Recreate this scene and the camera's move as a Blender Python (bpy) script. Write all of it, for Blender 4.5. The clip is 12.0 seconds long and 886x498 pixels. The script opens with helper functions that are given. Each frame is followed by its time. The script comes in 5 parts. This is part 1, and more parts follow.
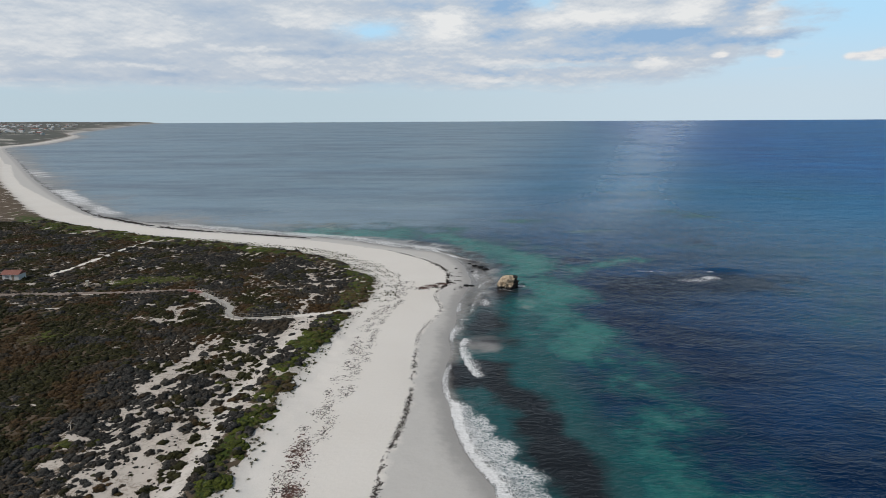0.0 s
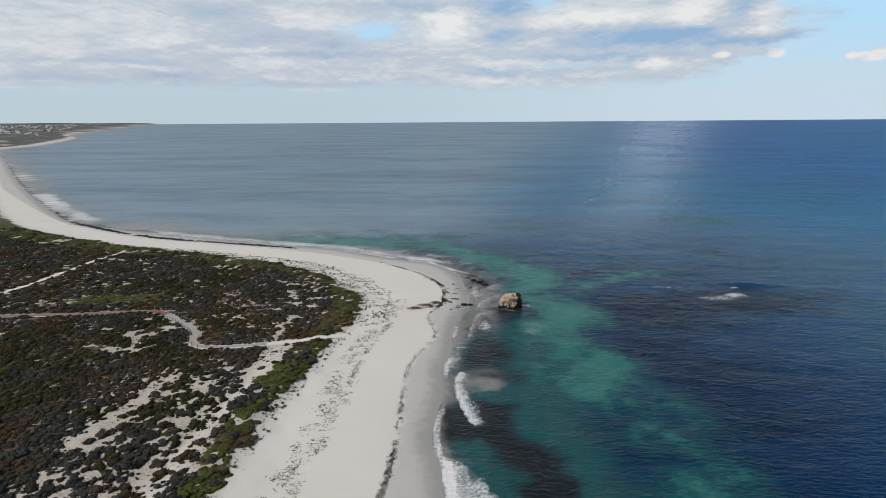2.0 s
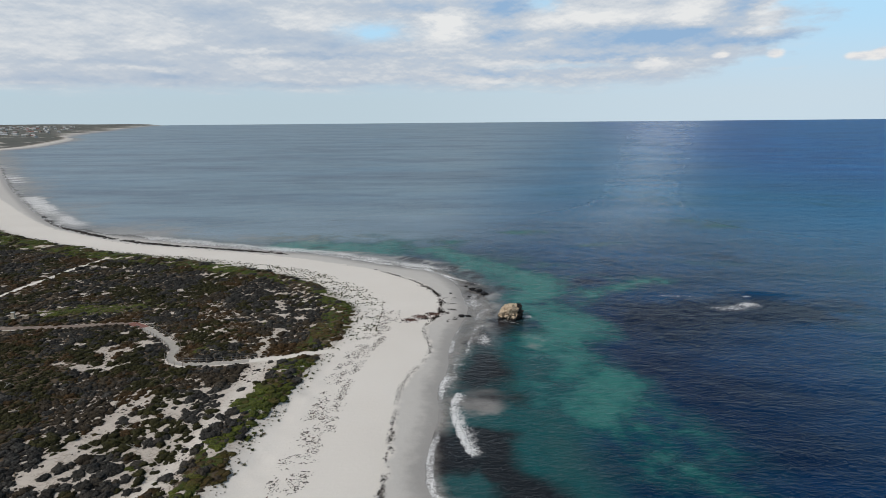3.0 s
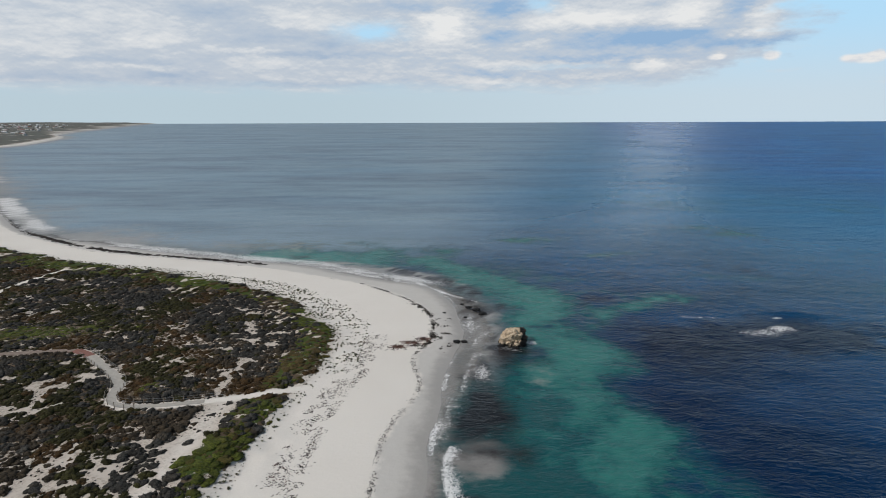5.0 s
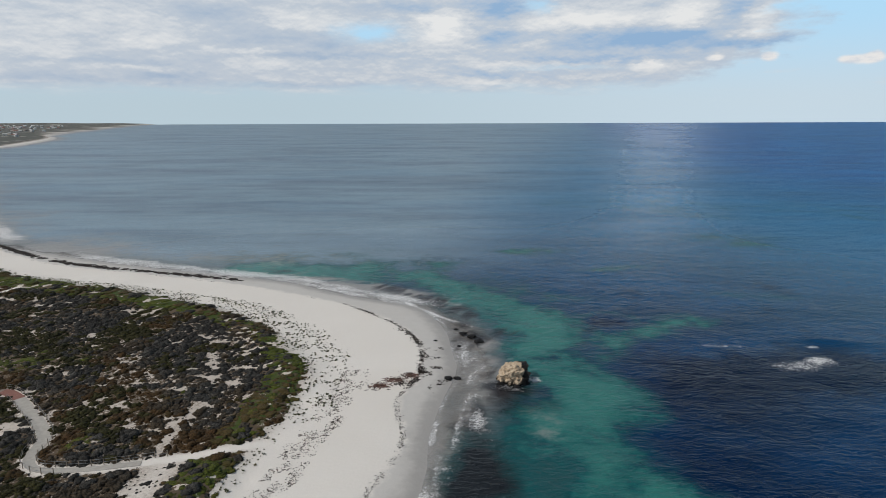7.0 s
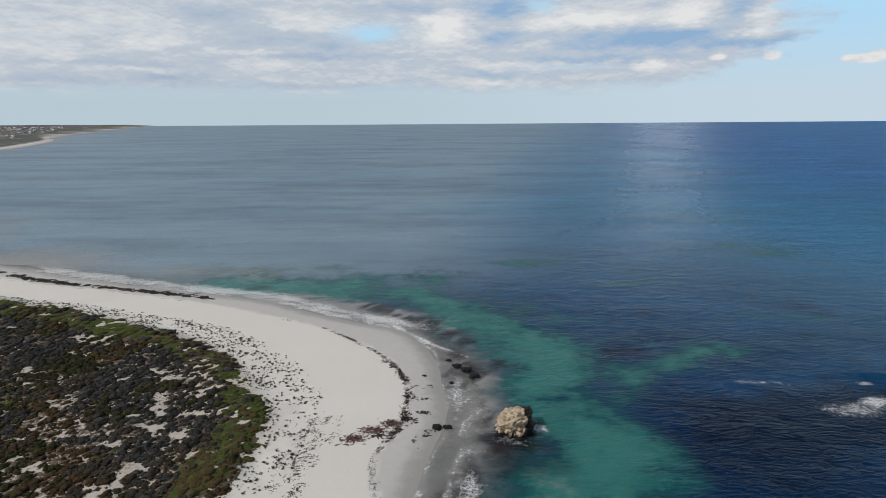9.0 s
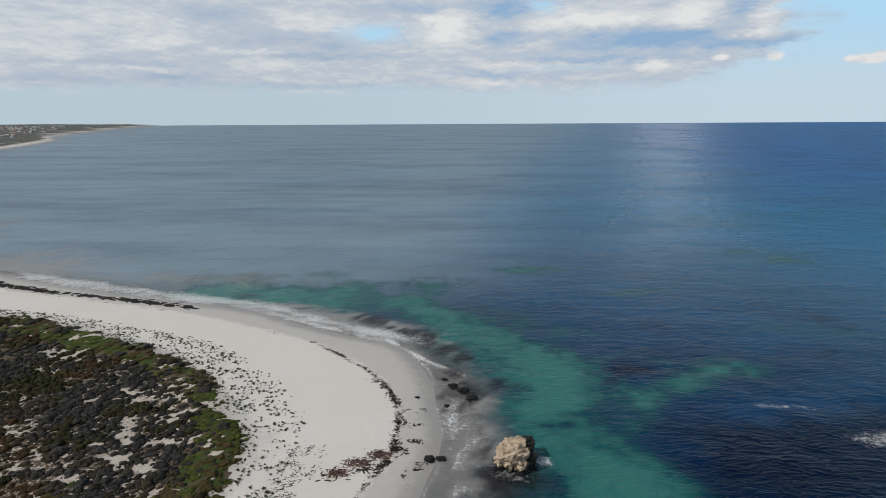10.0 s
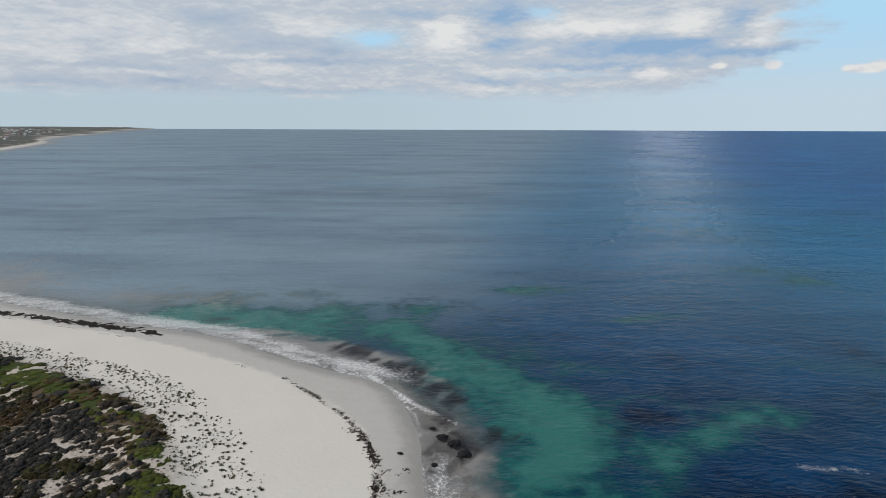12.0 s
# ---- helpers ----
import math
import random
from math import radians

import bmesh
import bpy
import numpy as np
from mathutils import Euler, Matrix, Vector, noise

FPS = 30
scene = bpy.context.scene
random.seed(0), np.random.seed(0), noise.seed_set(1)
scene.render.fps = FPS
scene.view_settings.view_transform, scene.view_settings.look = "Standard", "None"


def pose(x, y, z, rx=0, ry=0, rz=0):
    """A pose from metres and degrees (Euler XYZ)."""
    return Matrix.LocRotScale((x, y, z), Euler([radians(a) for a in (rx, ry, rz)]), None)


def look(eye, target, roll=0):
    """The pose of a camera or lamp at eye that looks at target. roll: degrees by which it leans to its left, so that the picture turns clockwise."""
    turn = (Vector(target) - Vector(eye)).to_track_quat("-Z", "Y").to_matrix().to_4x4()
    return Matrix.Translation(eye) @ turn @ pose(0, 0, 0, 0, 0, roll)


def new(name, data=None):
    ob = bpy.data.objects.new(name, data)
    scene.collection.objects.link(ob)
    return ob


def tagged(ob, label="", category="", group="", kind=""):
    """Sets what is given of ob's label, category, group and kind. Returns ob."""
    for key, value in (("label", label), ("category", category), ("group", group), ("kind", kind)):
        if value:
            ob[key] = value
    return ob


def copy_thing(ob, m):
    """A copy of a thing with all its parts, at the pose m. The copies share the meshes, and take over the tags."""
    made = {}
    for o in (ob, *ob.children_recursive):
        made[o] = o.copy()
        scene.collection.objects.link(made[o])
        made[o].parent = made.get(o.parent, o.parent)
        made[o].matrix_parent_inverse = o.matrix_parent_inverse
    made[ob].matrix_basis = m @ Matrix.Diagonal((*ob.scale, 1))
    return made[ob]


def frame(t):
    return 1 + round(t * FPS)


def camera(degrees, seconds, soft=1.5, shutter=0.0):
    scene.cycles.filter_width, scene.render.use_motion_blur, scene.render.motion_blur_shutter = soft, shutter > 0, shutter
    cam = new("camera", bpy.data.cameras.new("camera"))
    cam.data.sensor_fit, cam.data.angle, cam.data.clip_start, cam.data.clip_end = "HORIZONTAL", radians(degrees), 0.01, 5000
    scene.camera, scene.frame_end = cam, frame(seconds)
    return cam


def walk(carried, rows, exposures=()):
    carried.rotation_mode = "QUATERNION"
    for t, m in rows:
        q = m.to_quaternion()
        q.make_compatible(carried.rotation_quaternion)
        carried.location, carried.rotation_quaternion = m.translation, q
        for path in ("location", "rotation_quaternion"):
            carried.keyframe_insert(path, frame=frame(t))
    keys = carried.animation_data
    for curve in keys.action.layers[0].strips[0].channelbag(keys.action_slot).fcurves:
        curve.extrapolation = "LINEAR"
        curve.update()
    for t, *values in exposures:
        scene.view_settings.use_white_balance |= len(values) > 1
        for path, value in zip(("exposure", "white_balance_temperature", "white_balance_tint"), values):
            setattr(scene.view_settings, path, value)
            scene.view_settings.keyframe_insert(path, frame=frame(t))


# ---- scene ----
cam = camera(73.7, 12.0, soft=0.85)
PATH = [
    (0, (0.421, -4.495, 60.227), (0.426, -2.545, 59.783), -0.3),
    (0.5, (0.983, 0.986, 60.194), (0.987, 2.936, 59.751), -0.4),
    (1, (1.524, 6.539, 60.12), (1.525, 8.489, 59.677), -0.3),
    (1.5, (2.028, 12.118, 60.015), (2.028, 14.068, 59.573), -0.3),
    (2, (2.586, 17.695, 59.918), (2.586, 19.645, 59.476), -0.4),
    (2.5, (3.166, 23.186, 59.819), (3.165, 25.137, 59.379), -0.3),
    (3, (3.667, 28.708, 59.721), (3.668, 30.658, 59.281), -0.5),
    (5, (4.678, 51.561, 58.935), (4.691, 53.512, 58.495), -0.2),
    (5.5, (5.054, 57.26, 58.956), (5.069, 59.211, 58.517), -0.3),
    (6, (5.584, 62.689, 59.059), (5.6, 64.64, 58.618), -0.3),
    (6.5, (6.215, 67.842, 59.144), (6.233, 69.793, 58.705), -0.3),
    (7, (6.905, 73.068, 59.224), (6.923, 75.02, 58.786), -0.2),
    (9, (10.128, 95.62, 58.767), (10.137, 97.572, 58.331), -0.4),
    (9.5, (10.996, 101.06, 58.71), (11.001, 103.012, 58.275), -0.4),
    (10, (11.626, 106.543, 58.749), (11.629, 108.495, 58.313), -0.3),
    (10.5, (12.016, 111.847, 58.813), (12.021, 113.8, 58.386), -0.2),
    (11, (12.338, 116.688, 58.909), (12.346, 118.643, 58.485), -0.1),
    (11.5, (12.674, 121.121, 59.061), (12.685, 123.076, 58.641), 0.1),
    (12, (13.347, 125.445, 59.144), (13.357, 127.401, 58.726), 0.2),
]
walk(cam, [(t, look(eye, target, roll)) for t, eye, target, roll in PATH], [(0.0, 0.0), (6.0, -0.02), (12.0, -0.10)])

# ---------------------------------------------------------------- node helpers


def nodes_of(tree):
    tree.nodes.clear()
    return tree


def nd(tree, kind, ins=None, operation="", feature=""):
    n = tree.nodes.new(kind)
    if operation:
        n.operation = operation
    if feature:
        n.feature = feature
    for k, v in (ins or {}).items():
        s = n.inputs[k]
        if isinstance(v, bpy.types.NodeSocket):
            tree.links.new(v, s)
        else:
            s.default_value = v
    return n


def math_(tree, op, a, b=0.0, c=0.0, clamp=False):
    n = nd(tree, "ShaderNodeMath", {0: a, 1: b, 2: c}, op)
    n.use_clamp = clamp
    return n.outputs[0]


def ramp(tree, fac, lo, hi, smooth=True):
    """0 below lo, 1 above hi."""
    flip = not isinstance(lo, bpy.types.NodeSocket) and lo > hi
    n = nd(tree, "ShaderNodeMapRange", {0: fac, 1: hi if flip else lo, 2: lo if flip else hi, 3: 1.0 if flip else 0.0, 4: 0.0 if flip else 1.0})
    n.interpolation_type = "SMOOTHSTEP" if smooth else "LINEAR"
    return n.outputs[0]


def mix(tree, fac, a, b, blend="MIX"):
    n = nd(tree, "ShaderNodeMix")
    n.data_type, n.blend_type = "RGBA", blend
    for s, v in ((n.inputs[0], fac), (n.inputs[6], a), (n.inputs[7], b)):
        if isinstance(v, bpy.types.NodeSocket):
            tree.links.new(v, s)
        else:
            s.default_value = v if not isinstance(v, tuple) else (*v[:3], 1.0)
    return n.outputs[2]


def noise_tex(tree, vec, scale, detail=4.0, rough=0.55, dist=0.0, out=0):
    return nd(tree, "ShaderNodeTexNoise", {"Vector": vec, "Scale": scale, "Detail": detail, "Roughness": rough, "Distortion": dist}).outputs[out]


def attr(tree, name):
    n = nd(tree, "ShaderNodeAttribute")
    n.attribute_name = name
    return n.outputs["Fac"]


def mapped(tree, vec, scale=(1, 1, 1), loc=(0, 0, 0), rot=(0, 0, 0)):
    return nd(tree, "ShaderNodeMapping", {"Vector": vec, "Scale": scale, "Location": loc, "Rotation": rot}).outputs[0]


def material(name):
    m = bpy.data.materials.new(name)
    m.use_nodes = True
    t = nodes_of(m.node_tree)
    out = nd(t, "ShaderNodeOutputMaterial")
    return m, t, out


def place(tree):
    return nd(tree, "ShaderNodeNewGeometry").outputs["Position"]


# ---------------------------------------------------------------- sky and sun
SUN_AZ, SUN_EL = -115.0, 46.0  # degrees clockwise from +y, and above the horizon

world = bpy.data.worlds.new("sky")
scene.world = world
world.use_nodes = True
w = nodes_of(world.node_tree)
way = nd(w, "ShaderNodeTexCoord").outputs["Generated"]
sep = nd(w, "ShaderNodeSeparateXYZ", {0: way})
up = math_(w, "MAXIMUM", sep.outputs[2], 0.004)
air = nd(w, "ShaderNodeTexSky")
air.sky_type, air.sun_disc, air.sun_elevation, air.sun_rotation = "NISHITA", False, radians(SUN_EL), radians(SUN_AZ)
air.altitude, air.air_density, air.dust_density, air.ozone_density = 0.0, 1.0, 0.6, 2.0
sky = air.outputs[0]
az = math_(w, "ARCTAN2", sep.outputs[0], sep.outputs[1])   # radians, to the right of +y
el = math_(w, "ARCSINE", up)
# angular cloud field: long flat streaks low down, rounder lumps higher up
flat = nd(w, "ShaderNodeCombineXYZ", {0: math_(w, "MULTIPLY", az, 3.4), 1: math_(w, "MULTIPLY", math_(w, "POWER", el, 0.7), 9.0), 2: 0.0}).outputs[0]
warp = noise_tex(w, flat, 2.2, 4.0, out=1)
bent = nd(w, "ShaderNodeVectorMath", {0: flat, 1: nd(w, "ShaderNodeVectorMath", {0: warp, 3: 0.22}, operation="SCALE").outputs[0]}, operation="ADD").outputs[0]
big = noise_tex(w, mapped(w, bent, loc=(4.2, 1.3, 0.0)), 1.0, 3.0, 0.5)
fine = noise_tex(w, mapped(w, bent, loc=(1.1, 7.3, 0.0)), 1.6, 9.0, 0.54)
shade = noise_tex(w, mapped(w, bent, loc=(1.14, 7.14, 0.0)), 1.6, 5.0, 0.54)
wisp = noise_tex(w, mapped(w, bent, scale=(1.0, 3.2, 1.0), loc=(0.4, 2.2, 0.0)), 2.8, 8.0, 0.66)
density = math_(w, "ADD", math_(w, "MULTIPLY", big, 0.70), math_(w, "ADD", math_(w, "MULTIPLY", fine, 0.55), math_(w, "MULTIPLY", wisp, 0.15)))
# the bank thins out to the right and towards the horizon; the right-hand quarter of the sky is clear
right = math_(w, "MULTIPLY", ramp(w, math_(w, "SUBTRACT", az, math_(w, "MULTIPLY", math_(w, "SUBTRACT", el, 0.12, clamp=True), -1.4)), 0.46, 0.64), ramp(w, az, 2.7, 2.2))
bank = math_(w, "MULTIPLY", ramp(w, el, 0.004, 0.080), math_(w, "SUBTRACT", 1.0, right))
cover = math_(w, "ADD", density, math_(w, "MULTIPLY", math_(w, "SUBTRACT", bank, 1.0), 0.60))
# overhead and to seaward the sky is mostly clear
cover = math_(w, "SUBTRACT", cover, math_(w, "MULTIPLY", math_(w, "MULTIPLY", ramp(w, el, 0.22, 0.36), ramp(w, az, -0.7, 0.0)), 0.45))
cloud = ramp(w, cover, 0.43, 0.62)
relief = math_(w, "ADD", math_(w, "MULTIPLY", math_(w, "SUBTRACT", fine, shade), 1.5), math_(w, "ADD", math_(w, "MULTIPLY", math_(w, "SUBTRACT", wisp, 0.5), 0.34), math_(w, "MULTIPLY", math_(w, "SUBTRACT", 0.5, noise_tex(w, mapped(w, bent, loc=(8.2, 3.3, 0.0)), 1.1, 3.0, 0.5)), 0.65)))
lit = ramp(w, relief, -0.19, 0.22)
cloud_col = mix(w, lit, (3.0, 3.95, 5.5), (8.1, 8.0, 7.8))
# the low cloud bank ahead, seen from far off: azimuth, elevation, half width, half height, strength of each lump
BRIGHT = [(-0.574, 0.101, 0.073, 0.034, 0.3), (-0.433, 0.136, 0.084, 0.021, 0.35), (-0.425, 0.11, 0.038, 0.014, 0.35), (-0.209, 0.142, 0.07, 0.018, 0.5), (0.009, 0.14, 0.038, 0.028, 1.0),
          (-0.296, 0.098, 0.051, 0.007, 0.5), (-0.264, 0.08, 0.035, 0.009, 0.35), (-0.433, 0.07, 0.039, 0.005, 0.4), (0.2, 0.145, 0.077, 0.016, 0.6), (0.277, 0.145, 0.065, 0.014, 0.5),
          (0.378, 0.141, 0.035, 0.023, 0.9), (0.331, 0.078, 0.023, 0.008, 0.8), (0.475, 0.136, 0.02, 0.02, 0.5), (0.459, 0.116, 0.043, 0.006, 0.5), (0.149, 0.109, 0.035, 0.008, 0.35),
          (0.095, 0.082, 0.054, 0.006, 0.4), (0.096, 0.053, 0.054, 0.0044, 0.4)]
DUSKY = [(-0.356, 0.15, 0.056, 0.012, 0.8), (-0.261, 0.12, 0.095, 0.015, 0.55), (-0.167, 0.109, 0.022, 0.012, 0.45), (-0.031, 0.169, 0.08, 0.009, 0.7), (0.103, 0.164, 0.044, 0.016, 1.0),
         (0.095, 0.12, 0.044, 0.01, 0.7), (0.304, 0.115, 0.111, 0.018, 0.9), (0.376, 0.118, 0.054, 0.0125, 0.8), (0.475, 0.1, 0.063, 0.007, 0.9), (0.449, 0.15, 0.022, 0.012, 0.8),
         (-0.411, 0.061, 0.047, 0.01, 0.75), (-0.56, 0.053, 0.089, 0.007, 0.55), (-0.504, 0.078, 0.111, 0.005, 0.55), (-0.211, 0.094, 0.16, 0.0044, 0.65), (-0.231, 0.049, 0.143, 0.0044, 0.55),
         (0.246, 0.087, 0.125, 0.0044, 0.6), (0.077, 0.067, 0.073, 0.0044, 0.5)]
BREAKS = [(-0.108, 0.129, 0.043, 0.0125, 1.0), (0.164, 0.168, 0.022, 0.009, 0.7), (0.203, 0.075, 0.078, 0.0036, 0.45), (0.526, 0.145, 0.02, 0.022, 0.6)]
PUFFS = [(0.424, 0.083, 0.016, 0.006, 1.0), (0.495, 0.082, 0.015, 0.009, 1.0), (0.594, 0.073, 0.022, 0.008, 1.0), (0.621, 0.076, 0.012, 0.010, 1.0), (0.331, 0.078, 0.02, 0.008, 0.7)]


def lumps(at, rows):
    total = 0.0
    for a, e, wide_, tall_, v in rows:
        q = nd(w, "ShaderNodeVectorMath", {0: at, 1: (-a, -e, 0.0)}, operation="ADD").outputs[0]
        q = nd(w, "ShaderNodeVectorMath", {0: q, 1: (1 / wide_, 1 / tall_, 0.0)}, operation="MULTIPLY").outputs[0]
        d = nd(w, "ShaderNodeVectorMath", {0: q, 1: q}, operation="DOT_PRODUCT").outputs["Value"]
        total = math_(w, "MULTIPLY_ADD", math_(w, "POWER", 0.3679, d), v, total)
    return total


def sky_noise(fx, fy, loc, detail, rough_):
    return math_(w, "SUBTRACT", noise_tex(w, mapped(w, uv, scale=(fx, fy, 1.0), loc=(*loc, 0.0)), 1.0, detail, rough_), 0.5)


uv = nd(w, "ShaderNodeCombineXYZ", {0: az, 1: el, 2: 0.0}).outputs[0]
swirl = nd(w, "ShaderNodeVectorMath", {0: noise_tex(w, mapped(w, uv, scale=(26.0, 62.0, 1.0)), 1.0, 6.0, 0.62, out=1), 1: (0.5, 0.5, 0.5)}, operation="SUBTRACT").outputs[0]
torn = nd(w, "ShaderNodeVectorMath", {0: uv, 1: nd(w, "ShaderNodeVectorMath", {0: swirl, 1: (0.075, 0.026, 0.0)}, operation="MULTIPLY").outputs[0]}, operation="ADD").outputs[0]
streak = sky_noise(8.0, 60.0, (3.1, 0.7), 5.0, 0.52)
billow = sky_noise(26.0, 60.0, (7.7, 2.2), 8.0, 0.58)
billow_up = sky_noise(26.0, 60.0, (7.7, 2.38), 5.0, 0.5)   # the same lumps, a little higher: lit tops, dim bases
tone = math_(w, "SUBTRACT", lumps(torn, BRIGHT), lumps(torn, DUSKY))
tone = math_(w, "ADD", math_(w, "MULTIPLY_ADD", tone, 0.92, 0.50), math_(w, "ADD", math_(w, "MULTIPLY", streak, 0.60), math_(w, "ADD", math_(w, "MULTIPLY", billow, 0.95), math_(w, "MULTIPLY", math_(w, "SUBTRACT", billow, billow_up), 0.75))))
low_col = mix(w, ramp(w, tone, -0.35, 0.55, smooth=False), mix(w, ramp(w, az, -0.25, 0.1), (3.7, 4.65, 6.0), (2.85, 4.4, 6.5)), (5.45, 5.95, 6.6))
low_col = mix(w, ramp(w, tone, 0.50, 1.15, smooth=False), low_col, (8.1, 8.1, 8.05))
edge_az = math_(w, "MULTIPLY_ADD", math_(w, "SUBTRACT", 0.10, el, clamp=True), -3.2, 0.535)
ragged_az = math_(w, "ADD", az, math_(w, "MULTIPLY", math_(w, "ADD", billow, streak), 0.16))
side = math_(w, "MULTIPLY", ramp(w, math_(w, "SUBTRACT", ragged_az, edge_az), -0.05, 0.035), ramp(w, az, 2.7, 2.2))
foot = ramp(w, math_(w, "ADD", el, math_(w, "MULTIPLY", streak, 0.035)), 0.030, 0.056)
low_cover = math_(w, "MULTIPLY", math_(w, "MULTIPLY", foot, math_(w, "SUBTRACT", 1.0, side)), math_(w, "SUBTRACT", 0.96, lumps(torn, BREAKS), clamp=True))
# small cumulus low over the sea on the clear side
puff = ramp(w, math_(w, "ADD", lumps(uv, PUFFS), math_(w, "MULTIPLY", billow, 0.8)), 0.35, 0.90)
wisps = math_(w, "MULTIPLY", ramp(w, math_(w, "ADD", streak, math_(w, "MULTIPLY", billow, 0.5)), 0.05, 0.25), math_(w, "MULTIPLY", ramp(w, el, 0.03, 0.05), ramp(w, el, 0.11, 0.07)))
haze = ramp(w, el, 0.15, 0.015)
zenith = nd(w, "ShaderNodeVectorMath", {0: sky, 3: 0.26}, operation="SCALE").outputs[0]
clear = mix(w, ramp(w, el, 0.16, 0.45), (4.5, 7.2, 9.4), zenith)
veil = mix(w, ramp(w, az, -0.3, 0.6), (5.0, 6.0, 6.55), (5.9, 6.95, 7.7))
base = mix(w, math_(w, "MULTIPLY", haze, 0.9), clear, veil)
high = mix(w, math_(w, "MULTIPLY", cloud, 0.95), base, cloud_col)
low = mix(w, low_cover, base, low_col)
low = mix(w, math_(w, "MULTIPLY", wisps, 0.35), low, (6.6, 6.8, 7.1))
low = mix(w, puff, low, mix(w, ramp(w, billow, -0.12, 0.12), (6.3, 6.7, 7.3), (8.2, 8.1, 8.0)))
col = mix(w, ramp(w, el, 0.19, 0.30), low, high)
nd(w, "ShaderNodeOutputWorld", {0: nd(w, "ShaderNodeBackground", {0: col, 1: 0.1}).outputs[0]})

sun = new("sun", bpy.data.lights.new("sun", "SUN"))
sun.data.energy, sun.data.angle, sun.data.color = 2.2, radians(3.0), (1.0, 0.95, 0.88)
toward = Vector((math.sin(radians(SUN_AZ)) * math.cos(radians(SUN_EL)), math.cos(radians(SUN_AZ)) * math.cos(radians(SUN_EL)), math.sin(radians(SUN_EL))))
sun.matrix_world = look(tuple(toward * 300 + Vector((0, 150, 0))), (0, 150, 0))

# ---------------------------------------------------------------- plan of the coast (x, y in metres)
SHORE = [(30, -400), (14, -100), (12, 40), (10, 80), (5, 90), (2.5, 101), (2.3, 111), (0, 118), (1.5, 130), (3, 140), (2, 150), (5, 161), (5, 174), (8, 190), (12, 204),
         (10.5, 217), (10, 228), (6.5, 241), (0, 254), (-15, 261), (-33, 272), (-44, 281), (-64, 289), (-98, 301), (-141, 319), (-175, 336), (-211, 355), (-243, 388),
         (-306, 462), (-393, 569), (-491, 696), (-642, 893), (-784, 1074), (-872, 1195), (-868, 1290), (-918, 1445), (-1095, 1845), (-1290, 2087), (-1488, 2564),
         (-2058, 4081), (-2323, 4787), (-3200, 9000)]
WRACK = [(-14, -100), (-12.5, 60), (-10.7, 78), (-9.1, 92), (-7.2, 104), (-6.3, 119), (-6.5, 139), (-6.2, 152), (-1, 166), (0.6, 174), (-2, 184), (-1.5, 191), (2.4, 199), (3.0, 212),
         (2.0, 220), (-1.2, 229), (-9.4, 240.5), (-23.5, 254.5), (-43, 266), (-70, 280), (-105, 293), (-148, 306), (-188, 333), (-220, 356), (-300, 440), (-395, 545), (-560, 772)]
HIGH_WRACK = [(-25, 76), (-25.6, 88), (-24.6, 98), (-22.5, 116), (-20.8, 132), (-21.3, 147), (-18.5, 168), (-14, 184), (-12.8, 203)]
VEG = [(-60, -400), (-36, -60), (-35, 78), (-34.5, 95), (-34.4, 115), (-32, 134), (-29, 156), (-25, 175), (-22.8, 190), (-22.6, 203), (-29, 210.5), (-37, 226), (-50, 239), (-62, 248), (-75, 254.5),
       (-98, 267), (-125, 277), (-146, 285), (-185, 307), (-230, 335), (-282, 392), (-347, 470), (-440, 585), (-545, 725), (-690, 905), (-830, 1090), (-895, 1200), (-893, 1290),
       (-950, 1450), (-1125, 1850), (-1315, 2090), (-1512, 2570), (-2080, 4085), (-2345, 4790), (-3250, 9000)]
GREEN = [(-64, -400), (-40, -60), (-38.5, 78), (-40, 99), (-40, 113), (-38.5, 141), (-35.4, 164), (-32, 187), (-33, 206), (-41, 222), (-55, 234), (-73, 245), (-112, 262), (-160, 278), (-200, 297),
         (-250, 336), (-300, 392), (-365, 470)]
WALK_PATH = [(-190, 186), (-149, 188), (-130, 188.7), (-111, 189.3), (-97, 191.2), (-88, 192.8), (-83.5, 190.6), (-75, 182.6), (-66.6, 174.4), (-65.2, 170.5), (-64.6, 166.3), (-62.5, 163.4), (-59, 162.1),
             (-51.5, 162.6), (-43, 165), (-35.5, 166.8), (-30, 168.8), (-25, 170.5)]
SIDE_PATH = [(-150, 214), (-145.6, 223), (-143.5, 239), (-143.4, 255), (-139, 271)]
TRACK = [(-50, 213), (-47, 205), (-43.7, 197), (-41.8, 187), (-42.7, 178), (-42.7, 170), (-43, 165)]
GULLY = [(-39.5, 163), (-40.2, 150), (-40.6, 138), (-42.6, 121), (-44, 110), (-42.8, 97), (-42.3, 86), (-43, 70), (-44, 30)]
ROCK = (24.0, 198.6)


def hash2(ix, iy, seed):
    h = (ix.astype(np.int64) * 374761393 + iy.astype(np.int64) * 668265263 + seed * 974711) & 0x7FFFFFFF
    h = ((h ^ (h >> 13)) * 1274126177) & 0x7FFFFFFF
    return ((h ^ (h >> 16)) & 0xFFFF) / 65535.0


def vnoise(x, y, seed=0):
    ix, iy = np.floor(x), np.floor(y)
    fx, fy = x - ix, y - iy
    fx, fy = fx * fx * (3 - 2 * fx), fy * fy * (3 - 2 * fy)
    a, b = hash2(ix, iy, seed), hash2(ix + 1, iy, seed)
    c, d = hash2(ix, iy + 1, seed), hash2(ix + 1, iy + 1, seed)
    return (a * (1 - fx) + b * fx) * (1 - fy) + (c * (1 - fx) + d * fx) * fy


